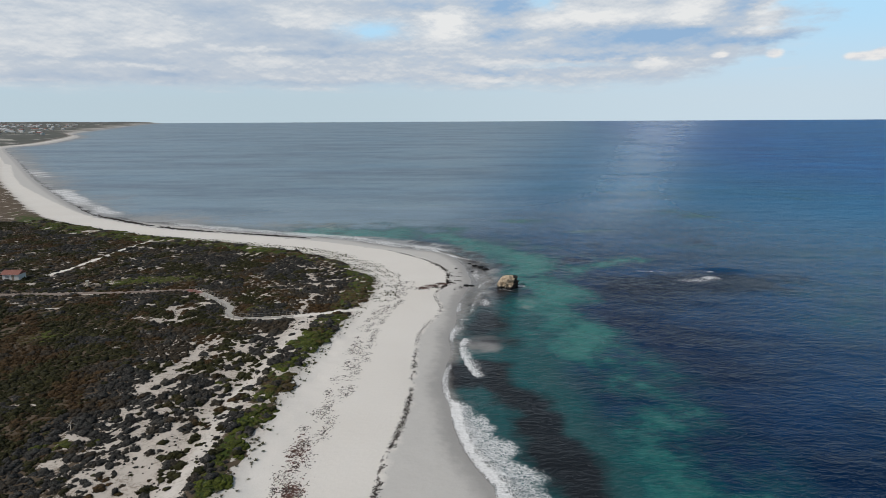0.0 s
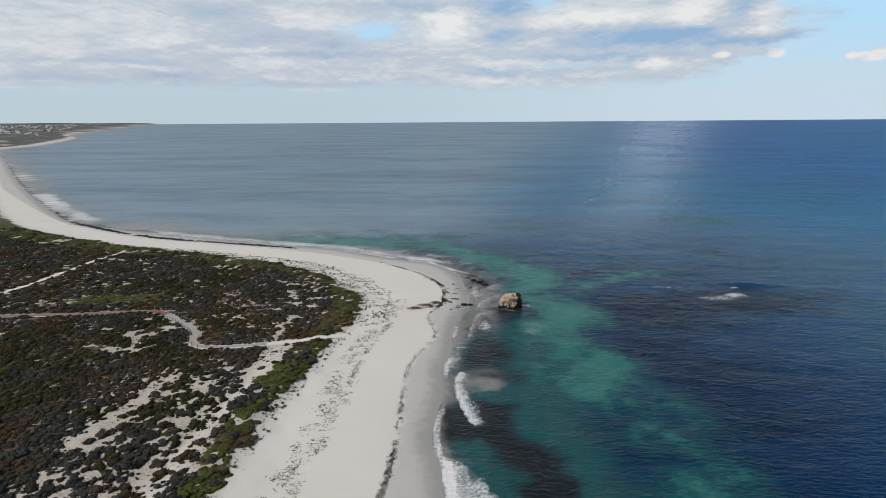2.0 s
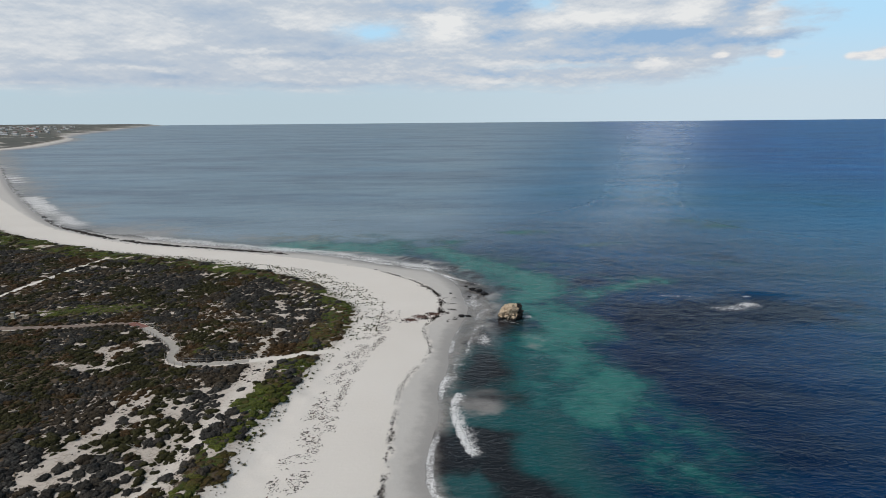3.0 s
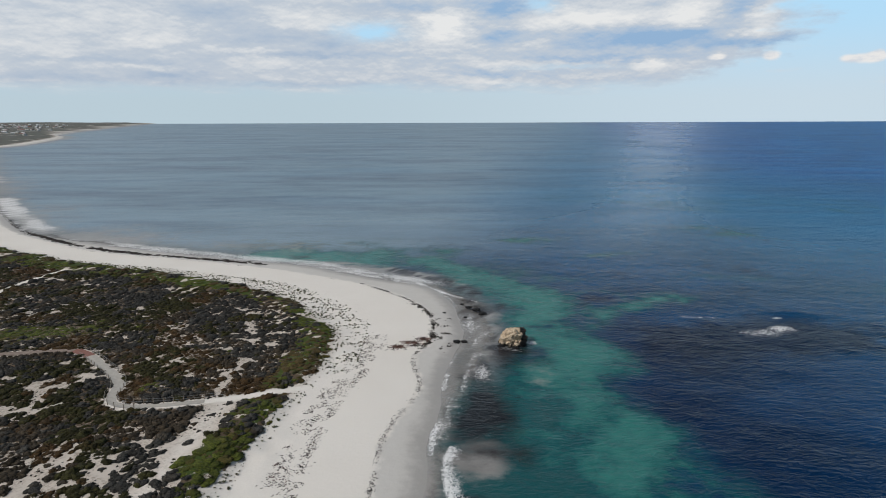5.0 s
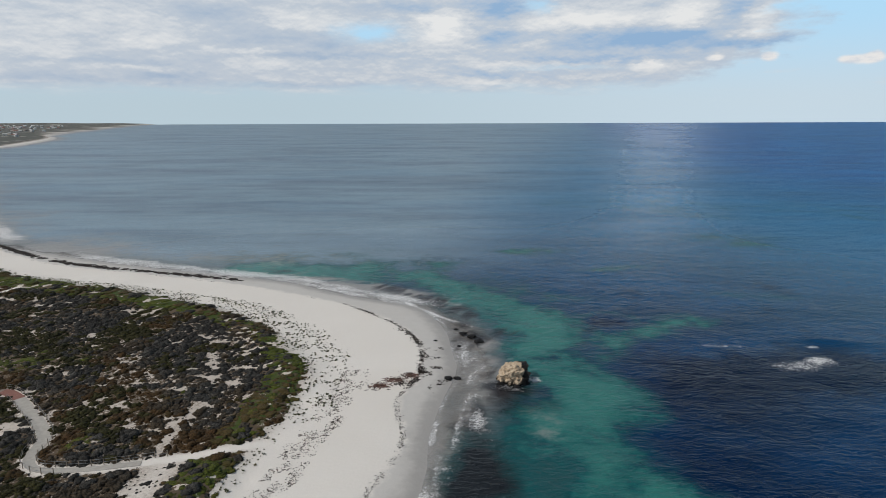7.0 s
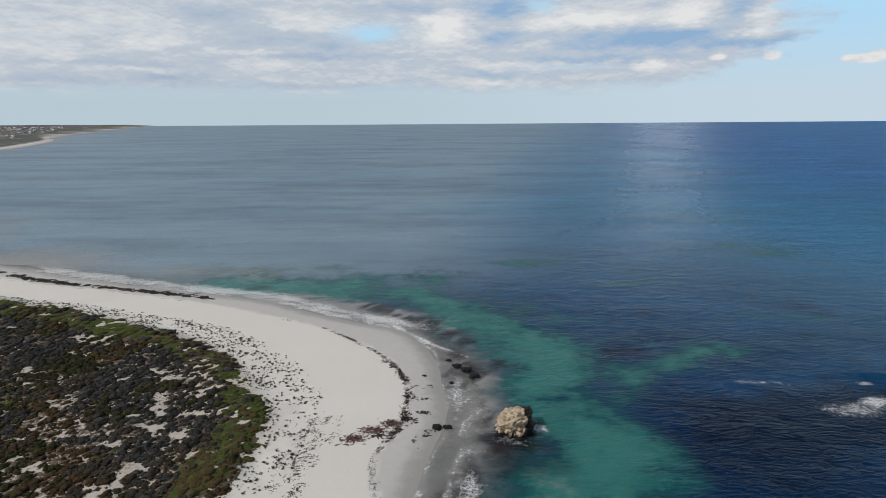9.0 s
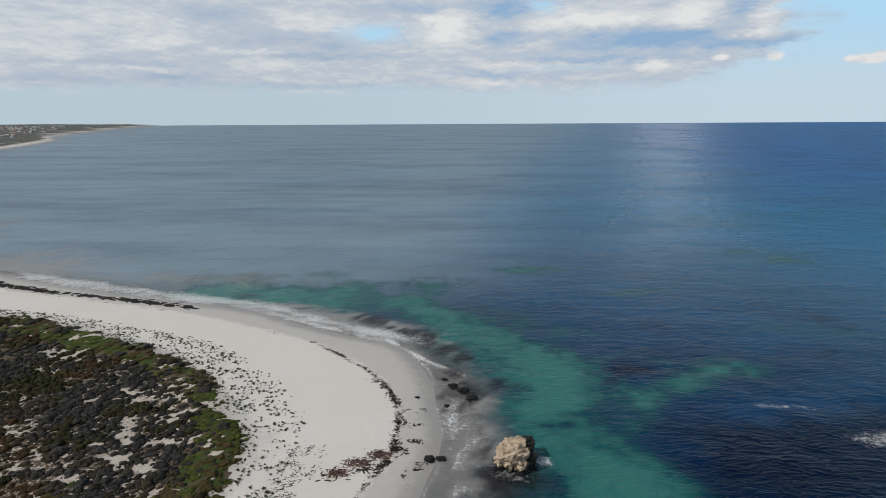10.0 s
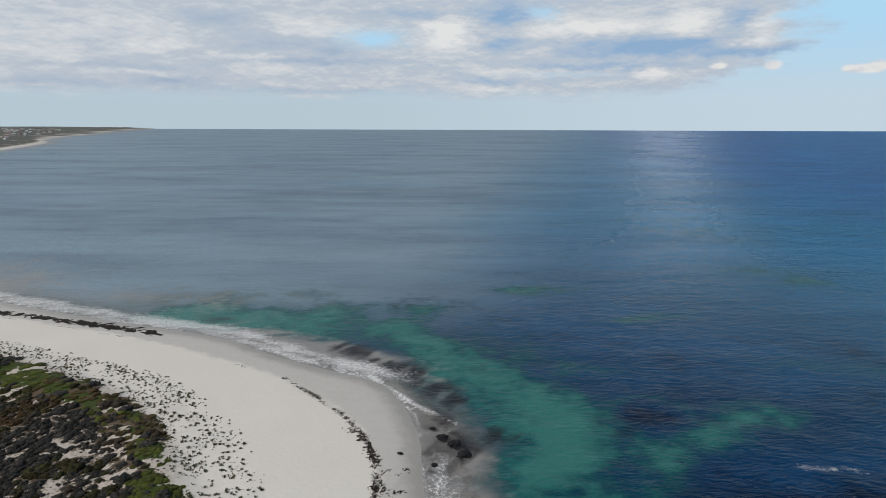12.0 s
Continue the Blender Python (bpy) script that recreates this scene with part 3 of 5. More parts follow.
def rock_material():
    m, t, out = material("limestone")
    p = nd(t, "ShaderNodeTexCoord").outputs["Object"]
    g = nd(t, "ShaderNodeNewGeometry")
    n = noise_tex(t, p, 1.4, 8.0, 0.7)
    pits = nd(t, "ShaderNodeTexVoronoi", {"Vector": p, "Scale": 2.6}).outputs[0]
    c = mix(t, ramp(t, n, 0.3, 0.7), (0.36, 0.265, 0.175), (0.64, 0.52, 0.38))
    c = mix(t, ramp(t, noise_tex(t, p, 0.5, 5.0, 0.6), 0.58, 0.70), c, (0.15, 0.11, 0.075))
    # wetted, weed-grown foot
    z = nd(t, "ShaderNodeSeparateXYZ", {0: p}).outputs[2]
    foot = ramp(t, math_(t, "ADD", z, math_(t, "MULTIPLY", math_(t, "SUBTRACT", n, 0.5), 3.0)), -0.1, -0.9)
    c = mix(t, foot, c, (0.020, 0.018, 0.014))
    # shade of the side away from the sun, put into the colour
    side = math_(t, "ADD", attr(t, "shaded_stack"), math_(t, "MULTIPLY", math_(t, "SUBTRACT", n, 0.5), 0.8))
    c = mix(t, ramp(t, side, 0.40, 0.52), c, (0.022, 0.018, 0.014))
    h = math_(t, "SUBTRACT", n, math_(t, "MULTIPLY", ramp(t, pits, 0.35, 0.0), 0.6))
    bp = nd(t, "ShaderNodeBump", {"Height": h, "Strength": 0.9, "Distance": 0.35}).outputs[0]
    b = nd(t, "ShaderNodeBsdfPrincipled", {"Base Color": c, "Roughness": 0.85, "Normal": bp})
    t.links.new(b.outputs[0], out.inputs[0])
    return m


M_GROUND, M_SEA = ground_material(), sea_material()
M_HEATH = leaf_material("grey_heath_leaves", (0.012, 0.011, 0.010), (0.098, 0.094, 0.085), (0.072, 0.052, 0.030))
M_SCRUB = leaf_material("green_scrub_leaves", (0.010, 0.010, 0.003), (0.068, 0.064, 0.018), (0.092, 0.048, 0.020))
M_MAT = leaf_material("fresh_green_leaves", (0.024, 0.030, 0.004), (0.128, 0.152, 0.018), (0.095, 0.050, 0.022), 0.7)
M_GRASS = leaf_material("dune_grass_blades", (0.045, 0.055, 0.022), (0.13, 0.135, 0.065), (0.14, 0.115, 0.07))
M_WEED = leaf_material("dried_seaweed", (0.009, 0.007, 0.006), (0.036, 0.026, 0.020), (0.17, 0.085, 0.065))
M_WOOD = plain_material("weathered_wood", (0.20, 0.16, 0.12), (0.34, 0.29, 0.23), 6.0)
M_DEADWOOD = plain_material("bleached_wood", (0.38, 0.34, 0.29), (0.52, 0.48, 0.42), 5.0)
M_PATHWAY = plain_material("pale_sandy_concrete", (0.40, 0.375, 0.335), (0.50, 0.475, 0.435), 1.2, bump=0.15)
M_TRACK = plain_material("trodden_earth", (0.20, 0.15, 0.12), (0.30, 0.24, 0.20), 1.0, bump=0.2)
M_BRICK = plain_material("red_paving", (0.20, 0.085, 0.065), (0.30, 0.14, 0.11), 3.0)
M_WIRE = plain_material("galvanised_wire", (0.30, 0.31, 0.32), (0.42, 0.43, 0.44), 9.0, rough=0.45, metal=0.8)
M_ROCK = rock_material()
M_REEF = plain_material("black_reef_rock", (0.004, 0.004, 0.005), (0.011, 0.010, 0.010), 2.5, rough=0.9, bump=0.9, dist=0.2)
M_WHITE = plain_material("white_wall_paint", (0.62, 0.61, 0.58), (0.72, 0.71, 0.69), 0.8, bump=0.1)
M_CREAM = plain_material("cream_wall_paint", (0.50, 0.44, 0.34), (0.58, 0.52, 0.42), 0.8, bump=0.1)
M_ROOF = plain_material("red_roof_tiles", (0.20, 0.075, 0.055), (0.28, 0.12, 0.09), 1.5)
M_TIN = plain_material("pale_metal_roof", (0.42, 0.43, 0.44), (0.56, 0.57, 0.58), 1.0, rough=0.5)

# ---------------------------------------------------------------- ground, one sheet to the horizon
RUSSET = [(-25.6, 91, 2.2, 6.0), (-24.2, 79, 2.6, 4.0), (-6.0, 194.6, 2.4, 1.4), (-2.8, 197.6, 2.8, 1.5), (0.4, 200.4, 2.0, 1.4)]


def ground_shape(x, y):
    shore, veg = beyond(x, y, S_SHORE), beyond(x, y, S_VEG)
    wrack = beyond(x, y, S_WRACK)
    green = beyond(x, y, S_GREEN)
    wrack = np.where(y > 760, shore + 15, wrack)
    cover = plant_cover(x, y, veg)
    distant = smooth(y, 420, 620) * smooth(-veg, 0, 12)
    mat = smooth(green, -2, 1) * smooth(-veg, -1, 1.5) * (0.10 + 0.95 * fbm(x, y, 5.0, 61, 3)) * smooth(y, 420, 330)
    mat = np.maximum(mat, blob(x, y, -106, 204, 16, 6, 10) * 0.45)
    band = 0.75 * np.exp(-((wrack + 0.4) / (0.7 + 0.9 * fbm(x, y, 20, 71, 2))) ** 2) * (0.25 + 0.75 * smooth(fbm(x, y, 11, 72, 3), 0.38, 0.6))
    high = np.exp(-(away(x, y, HIGH_WRACK) / 2.4) ** 2) * (0.05 + 0.42 * smooth(fbm(x, y, 4, 73, 3), 0.46, 0.66))
    high = high * (1 - 0.7 * smooth(y, 160, 180))
    weed = np.maximum(band * smooth(y, 60, 80) * (1 - 0.7 * smooth(y, 122, 140) * smooth(y, 194, 186)) * (1 - 0.8 * blob(x, y, 1, 200, 8, 16)), high)
    russet = np.zeros_like(x)
    for cx, cy, rx, ry in RUSSET:
        b = blob(x, y, cx, cy, rx, ry)
        russet, weed = np.maximum(russet, smooth(b, 0.15, 0.5)), np.maximum(weed, 0.50 * b)
    streaks = fbm(x * 0.8 + 0.3 * y, y * 2.2, 6.0, 74, 4)
    weed = np.maximum(weed, smooth(shore, -2, 3) * blob(x, y, 13, 207, 14, 44) * (0.10 + 0.45 * smooth(streaks, 0.42, 0.70)))
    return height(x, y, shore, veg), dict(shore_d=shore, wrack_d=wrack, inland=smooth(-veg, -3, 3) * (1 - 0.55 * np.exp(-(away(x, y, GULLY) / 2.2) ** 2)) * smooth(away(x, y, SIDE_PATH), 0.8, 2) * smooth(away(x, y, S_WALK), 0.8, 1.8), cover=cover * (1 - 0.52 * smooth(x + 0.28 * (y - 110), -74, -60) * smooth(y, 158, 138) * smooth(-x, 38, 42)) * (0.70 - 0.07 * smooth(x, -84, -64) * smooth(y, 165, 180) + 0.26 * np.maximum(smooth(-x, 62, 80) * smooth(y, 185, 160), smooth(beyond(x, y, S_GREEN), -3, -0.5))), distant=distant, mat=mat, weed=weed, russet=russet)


ground = sheet("ground", np.unique(np.concatenate([grown(-150, 34, 0.95, -7000, 7000, -430, 34), np.arange(-1450, -820, 14)])), np.unique(np.concatenate([grown(70, 300, 0.95, -900, 7500, 70, 600, 2.6), np.arange(1120, 2150, 17)])), ground_shape)
ground.data.materials.append(M_GROUND)
tagged(ground, "white beach sand and scrubby dune soil along the shore", "ground", kind="structure")

# ---------------------------------------------------------------- sea
CREST = [(-44, 283), (-23, 267.5), (-2, 256), (8, 242), (18, 232.5)]
# shoreward fronts of broken waves: line, length of the trailing foam, strength
BREAKERS = [([(6.7, 149), (5.4, 144), (5.2, 140), (6.0, 135), (6.6, 131.5), (8.6, 124)], 1.9, 0.95), 
            ([(8.7, 167.7), (10.3, 177.5), (12, 186), (14, 193)], 2.9, 0.50), ([(13, 196), (14.5, 202), (19, 208)], 3.5, 0.55), ([(13, 208), (12.6, 215), (14, 224)], 4.0, 0.42), ([(3.6, 150), (5.6, 157), (6.6, 166)], 2.6, 0.40)]


def broken(x, y, line, trail):
    p = np.array(line)
    o = np.argsort(p[:, 1])
    side = x - np.interp(y, p[o, 1], p[o, 0]) + 0.8 * (fbm(x, y, 3.0, 313, 3) - 0.5)
    d = away(x, y, line)
    ends = smooth(y, p[:, 1].min() - 1.5, p[:, 1].min() + 1.5) * smooth(-y, -p[:, 1].max() - 1.5, -p[:, 1].max() + 1.5)
    return np.where(side > 0, np.exp(-(d / trail)), np.exp(-((d / 0.5) ** 2))) * ends


# sand channels, reefs and weed beds on the sea floor
CHANNEL = [(-71, 301), (-40, 300), (-17, 297), (4, 281), (20, 263), (30, 245), (35, 233), (42, 222)]
CHANNEL_ARM = [(42, 222), (48, 220), (56, 223), (69, 231.5), (82, 238)]
REEF_RIM = [(45, 239), (51, 245.5), (62, 244), (66, 238), (62, 229)]
LAGOON = [(40, 221), (36, 207), (38, 196), (36, 186), (33, 177), (35, 163), (37, 152), (35, 143)]
SOUTH_SAND = [(36, 145), (41, 128), (44, 110), (42, 94), (44, 70)]
WEED_BED = [(4, 124), (11, 129), (15, 118), (18.5, 105), (21, 92), (21, 80), (27, 60)]
OUTER_REEF = [(0, 313), (10, 321), (23, 307), (36, 295), (49, 283), (62, 273), (84, 258), (105, 241), (135, 224)]
STIRRED = [(-14, 278), (2, 264), (13, 250), (22, 236), (27, 226)]


def near_line(x, y, line, width):
    return np.exp(-(away(x, y, rounded(line, 1)) / width) ** 2)


SWELL = [(1.0, 121), (3.5, 112), (6, 95), (11, 84), (17, 72)]


def sea_shape(x, y):
    shore = beyond(x, y, S_SHORE)
    z = np.zeros_like(x)
    near = 0.05 + 0.95 * smooth(330 - np.hypot(x, y - 180), 0, 300) ** 2
    fine = smooth(x, -36, -18) * smooth(-x, -150, -112) * smooth(-y, -340, -290) * smooth(y, 40, 75)
    for k, (length, turn, amp) in enumerate([(23, 38, 0.10), (14, 8, 0.07), (9, 52, 0.07), (6.1, 20, 0.06), (4.4, -35, 0.05), (3.4, 40, 0.04)]):
        a = radians(turn)
        ph = (x * math.sin(a) + y * math.cos(a)) / length * 2 * math.pi + 5 * fbm(x, y, length * 2.5, 200 + k, 2)
        z += (amp if length > 8 else amp * fine) * (np.sin(ph) + 0.25 * np.sin(2 * ph + 0.6))
    z = 0.5 * z * near * smooth(shore, 2, 18)
    crest = np.exp(-(away(x, y, CREST) / 1.3) ** 2) * smooth(shore, 0, 3)
    swell = np.exp(-(away(x, y, SWELL) / 1.4) ** 2)
    z = z + 0.35 * crest + 0.30 * swell * smooth(shore, 0, 3) + 0.5 * blob(x, y, 112, 221.5, 9, 1.6, -15)
    z = np.where(shore < 0, np.maximum(0.02 + 0.012 * shore, -0.05) - 0.9 * smooth(-shore, 6, 14), z + 0.03)
    n1, n2 = fbm(x, y, 30, 301, 4), fbm(x, y, 9, 302, 4)
    # sand channels between the reefs, with torn edges
    u, v = x, y
    x, y = x + 15 * (fbm(u, v, 24, 341, 3) - 0.5) + 6 * (fbm(u, v, 6, 342, 3) - 0.5), y + 13 * (fbm(u, v, 24, 343, 3) - 0.5) + 6 * (fbm(u, v, 6, 344, 3) - 0.5)
    shallow = np.maximum.reduce([0.80 * near_line(x, y, CHANNEL, 16.0), 0.46 * near_line(x, y, CHANNEL, 38.0) * smooth(y, 215, 265), 0.62 * near_line(x, y, CHANNEL_ARM, 7.5), 0.52 * near_line(x, y, REEF_RIM, 4.0), 0.80 * near_line(x, y, LAGOON, 13.0),
                                 0.50 * near_line(x, y, SOUTH_SAND, 17.0), 0.9 * blob(x, y, 32, 177, 8, 13), 0.55 * blob(x, y, 10, 308, 14, 6), 0.55 * blob(x, y, 50, 331, 20, 8), 0.4 * blob(x, y, 82, 300, 26, 7, 8),
                                 0.28 * blob(x, y, 158, 350, 45, 30), 0.30 * blob(x, y, 110, 262, 30, 8), 0.5 * np.exp(-((shore - 20) / 14) ** 2) * smooth(y, 70, 110) * smooth(-y, -200, -150)])
    shallow = shallow * (1 - 0.45 * blob(x, y, 36, 207, 9, 6)) + (0.50 * (n1 - 0.5) + 0.40 * (n2 - 0.5)) * smooth(shallow, 0.06, 0.4)
    shallow = np.maximum(shallow, 0.26 * smooth(fbm(x * 0.5, y, 60, 303, 3), 0.50, 0.7) * smooth(shore, 60, 120) * smooth(y, 900, 400))
    reef = np.maximum.reduce([1.1 * near_line(x, y, WEED_BED, 6.5), 1.1 * blob(x, y, 14, 163, 8, 13), 1.1 * blob(x, y, 14.5, 181, 6, 8), 0.9 * blob(x, y, 20, 190, 5, 5), 0.8 * blob(x, y, 18, 234, 7, 4, -25), 0.75 * blob(x, y, 15, 148, 7, 8), 0.8 * blob(x, y, 24, 189, 8, 8),
                              0.40 * near_line(x, y, OUTER_REEF, 13.0), 1.0 * blob(x, y, 54, 236.5, 8.5, 6.5), 1.05 * blob(x, y, 74, 196, 24, 15), 1.15 * blob(x, y, 98, 202, 42, 17),
                              0.5 * blob(x, y, 118, 275, 40, 14, -10), 0.5 * blob(x, y, 4, 263, 8, 3, -25), 0.5 * blob(x, y, -55, 301, 12, 4, -20)])
    reef = reef + 0.6 * (n2 - 0.5) * smooth(reef, 0.05, 0.3)
    x, y = u, v
    # farther water is rougher, its colour paled for the sky it mirrors
    chop_sheen = smooth(np.hypot(x, y - 120), 60, 420)
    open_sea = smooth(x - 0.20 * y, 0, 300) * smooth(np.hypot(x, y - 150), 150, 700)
    # added lane of smoother, more mirroring water along the line of the sky's glitter
    glitter_strip = np.exp(-((x - 0.375 * (y - 70)) / (0.078 * np.maximum(y, 120) + 6)) ** 2) * smooth(y, 170, 420) * (0.62 + 0.38 * smooth(0.6 * fbm(x * 0.7, y, 60, 330, 4) + 0.4 * fbm(x * 0.5, y, 16, 331, 3), 0.3, 0.7))
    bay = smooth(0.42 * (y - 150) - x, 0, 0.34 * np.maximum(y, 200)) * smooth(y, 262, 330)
    sweep = fbm(0.8 * x - 0.6 * y, (0.6 * x + 0.8 * y) * 0.35, 4.0, 314, 4)
    reef = np.maximum(reef, np.maximum(blob(x, y, 15, 215, 10, 22, 8), 0.62 * near_line(x, y, STIRRED, 6.5)) * (0.20 + 1.2 * smooth(sweep, 0.38, 0.72)))
    # fine sand stirred up along the beach and over the bay
    milky = 0.75 * np.exp(-np.maximum(shore, 0) / 6.0) * (0.4 + 1.1 * n2)
    stir = np.maximum.reduce([0.95 * blob(x, y, 10, 145, 9, 9), 0.95 * blob(x, y, 14, 214, 11, 30, 6), 1.15 * blob(x, y, -20, 272, 42, 10, -28), 0.5 * blob(x, y, 26, 180, 11, 10)])
    milky = np.maximum(milky, stir * (0.25 + 1.3 * fbm(x, y * 1.6, 7, 307, 4)))
    milky = np.maximum(milky, 0.62 * smooth(y, 262, 330) * np.exp(-np.maximum(shore - 6, 0) / 55) * (0.5 + fbm(x, y, 40, 308, 3)))
    edge = shore + 2.2 * (fbm(x, y, 7, 304, 3) - 0.5)
    foam = 0.85 * np.exp(-((edge - 0.3) / 0.9) ** 2) * (0.35 + 0.65 * smooth(fbm(x, y, 14, 309, 2), 0.35, 0.6)) * (1 - 0.65 * blob(x, y, 11, 212, 14, 36))
    wash = smooth(y + 0.9 * np.maximum(shore, 0) + 9 * (fbm(x, y, 5, 331, 3) - 0.5), 115, 110) * smooth(shore, -0.4, 0.6) * smooth(-shore + 7 * (fbm(x, y, 4.5, 332, 3) - 0.5), -11.5, -6.5)
    foam = np.maximum(foam, wash * (0.56 + 0.5 * np.exp(-((shore - 0.8) / 1.3) ** 2)))
    foam = np.maximum(foam, np.exp(-(away(x, y, CREST) / 1.0) ** 2) * smooth(fbm(x, y, 7, 305, 2), 0.30, 0.55) * 0.95)
    foam = np.maximum(foam, 0.45 * np.exp(-np.maximum(shore, 0) / 7.0) * smooth(fbm(x, y, 10, 306, 3), 0.40, 0.6) * smooth(y, 140, 160))
    foam = np.maximum(foam, 0.60 * smooth(edge, -1.0, 0.5) * smooth(-edge, -13, -4) * smooth(x, 5, -25) * smooth(y, 345, 320) * (0.7 + 0.6 * fbm(x, y, 9, 333, 3)))
    for line, width, v in BREAKERS:
        foam = np.maximum(foam, v * broken(x, y, line, width))
    surf = np.exp(-((edge - 9) / 7) ** 2) * smooth(y, 345, 380) * smooth(y, 950, 700)
    foam = np.maximum(foam, surf * (0.20 + 0.62 * smooth(fbm(x, y, 34, 312, 4), 0.30, 0.70)))
    for cx, cy, rx, ry, turn, v in [(13.5, 181, 3.4, 8.0, 10, 0.58), (14, 212, 6, 14, 6, 0.56), (-8, 262, 22, 5, -28, 0.55), (101, 208.5, 4, 2.4, 10, 0.70), (96, 206, 8, 4, 10, 0.5),
                                    (82, 218.5, 7, 1.6, -8, 0.55), (104.5, 217.5, 2.0, 1.0, 0, 0.7), (29.0, 199.0, 1.7, 2.2, 20, 0.8), (52.4, 340, 2.6, 0.8, 0, 0.62), (24, 198, 5.4, 4.8, 0, 0.50)]:
        foam = np.maximum(foam, v * blob(x, y, cx, cy, rx, ry, turn) * (0.35 + 1.1 * fbm(x, y, 2.2 if rx < 8 else 30.0, 320, 3)))
    shelf = shore - 7 * blob(x, y, 13, 210, 9, 34) - 2 * blob(x, y, -5, 262, 30, 7, -28)
    return z, dict(offshore=shelf, chop_sheen=chop_sheen, swash=smooth(shore, -2, 1.5) * np.maximum(blob(x, y, 13, 210, 14, 42), 0.7 * blob(x, y, -10, 264, 40, 8, -28)), silt=smooth(-shelf, -22, -4) * (0.15 + 0.85 * smooth(y, 126, 146)), open_sea=open_sea, glitter_strip=glitter_strip, inshore=smooth(-shore, -42, -18) * smooth(y, 195, 160), bay=bay, shallow=shallow, reef=reef, milky=milky, foam=foam)


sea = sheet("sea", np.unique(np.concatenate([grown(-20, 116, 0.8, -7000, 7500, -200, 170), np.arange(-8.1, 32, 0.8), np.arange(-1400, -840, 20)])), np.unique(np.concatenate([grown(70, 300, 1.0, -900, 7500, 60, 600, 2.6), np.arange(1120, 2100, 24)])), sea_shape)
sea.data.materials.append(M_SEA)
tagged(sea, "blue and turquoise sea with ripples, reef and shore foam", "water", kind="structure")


# ---------------------------------------------------------------- scattered plants
def dome(rng, rings, seg, lump):
    """A lumpy low dome of unit radius."""
    v, f = [], []
    off = rng.uniform(0, 50, 3)
    for i in range(rings):
        a = (i + 0.0) / rings * math.pi * 0.56
        for j in range(seg):
            b = 2 * math.pi * (j + 0.5 * (i % 2)) / seg
            d = Vector((math.sin(math.pi / 2 - a + 0.12) * math.cos(b), math.sin(math.pi / 2 - a + 0.12) * math.sin(b), math.sin(a) - 0.12))
            r = 1 + lump * noise.noise(d * 2.3 + Vector(off))
            v.append((d.x * r, d.y * r, d.z * r * 0.8))
    v.append((0, 0, 0.78))
    top = len(v) - 1
    for i in range(rings - 1):
        for j in range(seg):
            a, b = i * seg + j, i * seg + (j + 1) % seg
            c, d = a + seg, b + seg
            f += [(a, b, d), (a, d, c)]
    f += [((rings - 1) * seg + j, (rings - 1) * seg + (j + 1) % seg, top) for j in range(seg)]
    return np.array(v), np.array(f)


def plant(seed, lobes, leaves, leaf, lump=0.35, flat=1.0):
    """A plant about one metre in radius: some lobes of close foliage with sprays of leaves standing out of them."""
    rng = np.random.default_rng(seed)
    vs, fs, n = [], [], 0
    centres = [(0.0, 0.0, 0.0, 0.72)] + [(0.62 * math.cos(a), 0.62 * math.sin(a), -0.02, rng.uniform(0.36, 0.52)) for a in rng.uniform(0, 2 * math.pi, lobes)]
    for cx, cy, cz, r in centres:
        v, f = dome(rng, 3, 7, lump)
        vs.append(v * r + (cx, cy, cz))
        fs.append(f + n)
        n += len(v)
    for _ in range(leaves):
        cx, cy, cz, r = centres[rng.integers(len(centres))]
        d = rng.normal(size=3)
        d[2] = abs(d[2]) * 0.9
        d /= np.linalg.norm(d)
        at = np.array((cx, cy, cz)) + d * r * rng.uniform(0.84, 1.0) * (1, 1, 0.8)
        s = leaf * rng.uniform(0.6, 1.3)
        u = np.cross(d, rng.normal(size=3))
        u /= np.linalg.norm(u) + 1e-9
        out_ = d * 0.75 + np.cross(d, u) * rng.uniform(-0.7, 0.7)
        vs.append(np.array([at - u * s * 0.45, at + u * s * 0.45, at + out_ * s + (0, 0, 0.15 * s)]))
        fs.append(np.array([[n, n + 1, n + 2]]))
        n += 3
    v = np.concatenate(vs)
    v[:, 2] *= flat
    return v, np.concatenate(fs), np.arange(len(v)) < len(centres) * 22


def tussock(seed, blades, spread=0.75):
    rng = np.random.default_rng(seed)
    vs, fs = [], []
    for k in range(blades):
        a, r = rng.uniform(0, 2 * math.pi), spread * math.sqrt(rng.uniform(0, 1)) * 0.6
        root = np.array((r * math.cos(a), r * math.sin(a), -0.05))
        lean = np.array((math.cos(a), math.sin(a), 0)) * rng.uniform(0.2, 0.8) + rng.normal(size=3) * (0.15, 0.15, 0)
        tip = root + lean + (0, 0, rng.uniform(0.35, 0.8))
        side = np.cross(lean, (0, 0, 1.0)) * 0.16 / (np.linalg.norm(lean) + 0.1)
        mid_ = root + lean * 0.45 + (0, 0, rng.uniform(0.3, 0.55))
        vs.append(np.array([root - side, root + side, mid_ + side, mid_ - side, tip]))
        fs.append(np.array([[0, 1, 2], [0, 2, 3], [3, 2, 4]]) + 5 * k)
    return np.concatenate(vs), np.concatenate(fs)


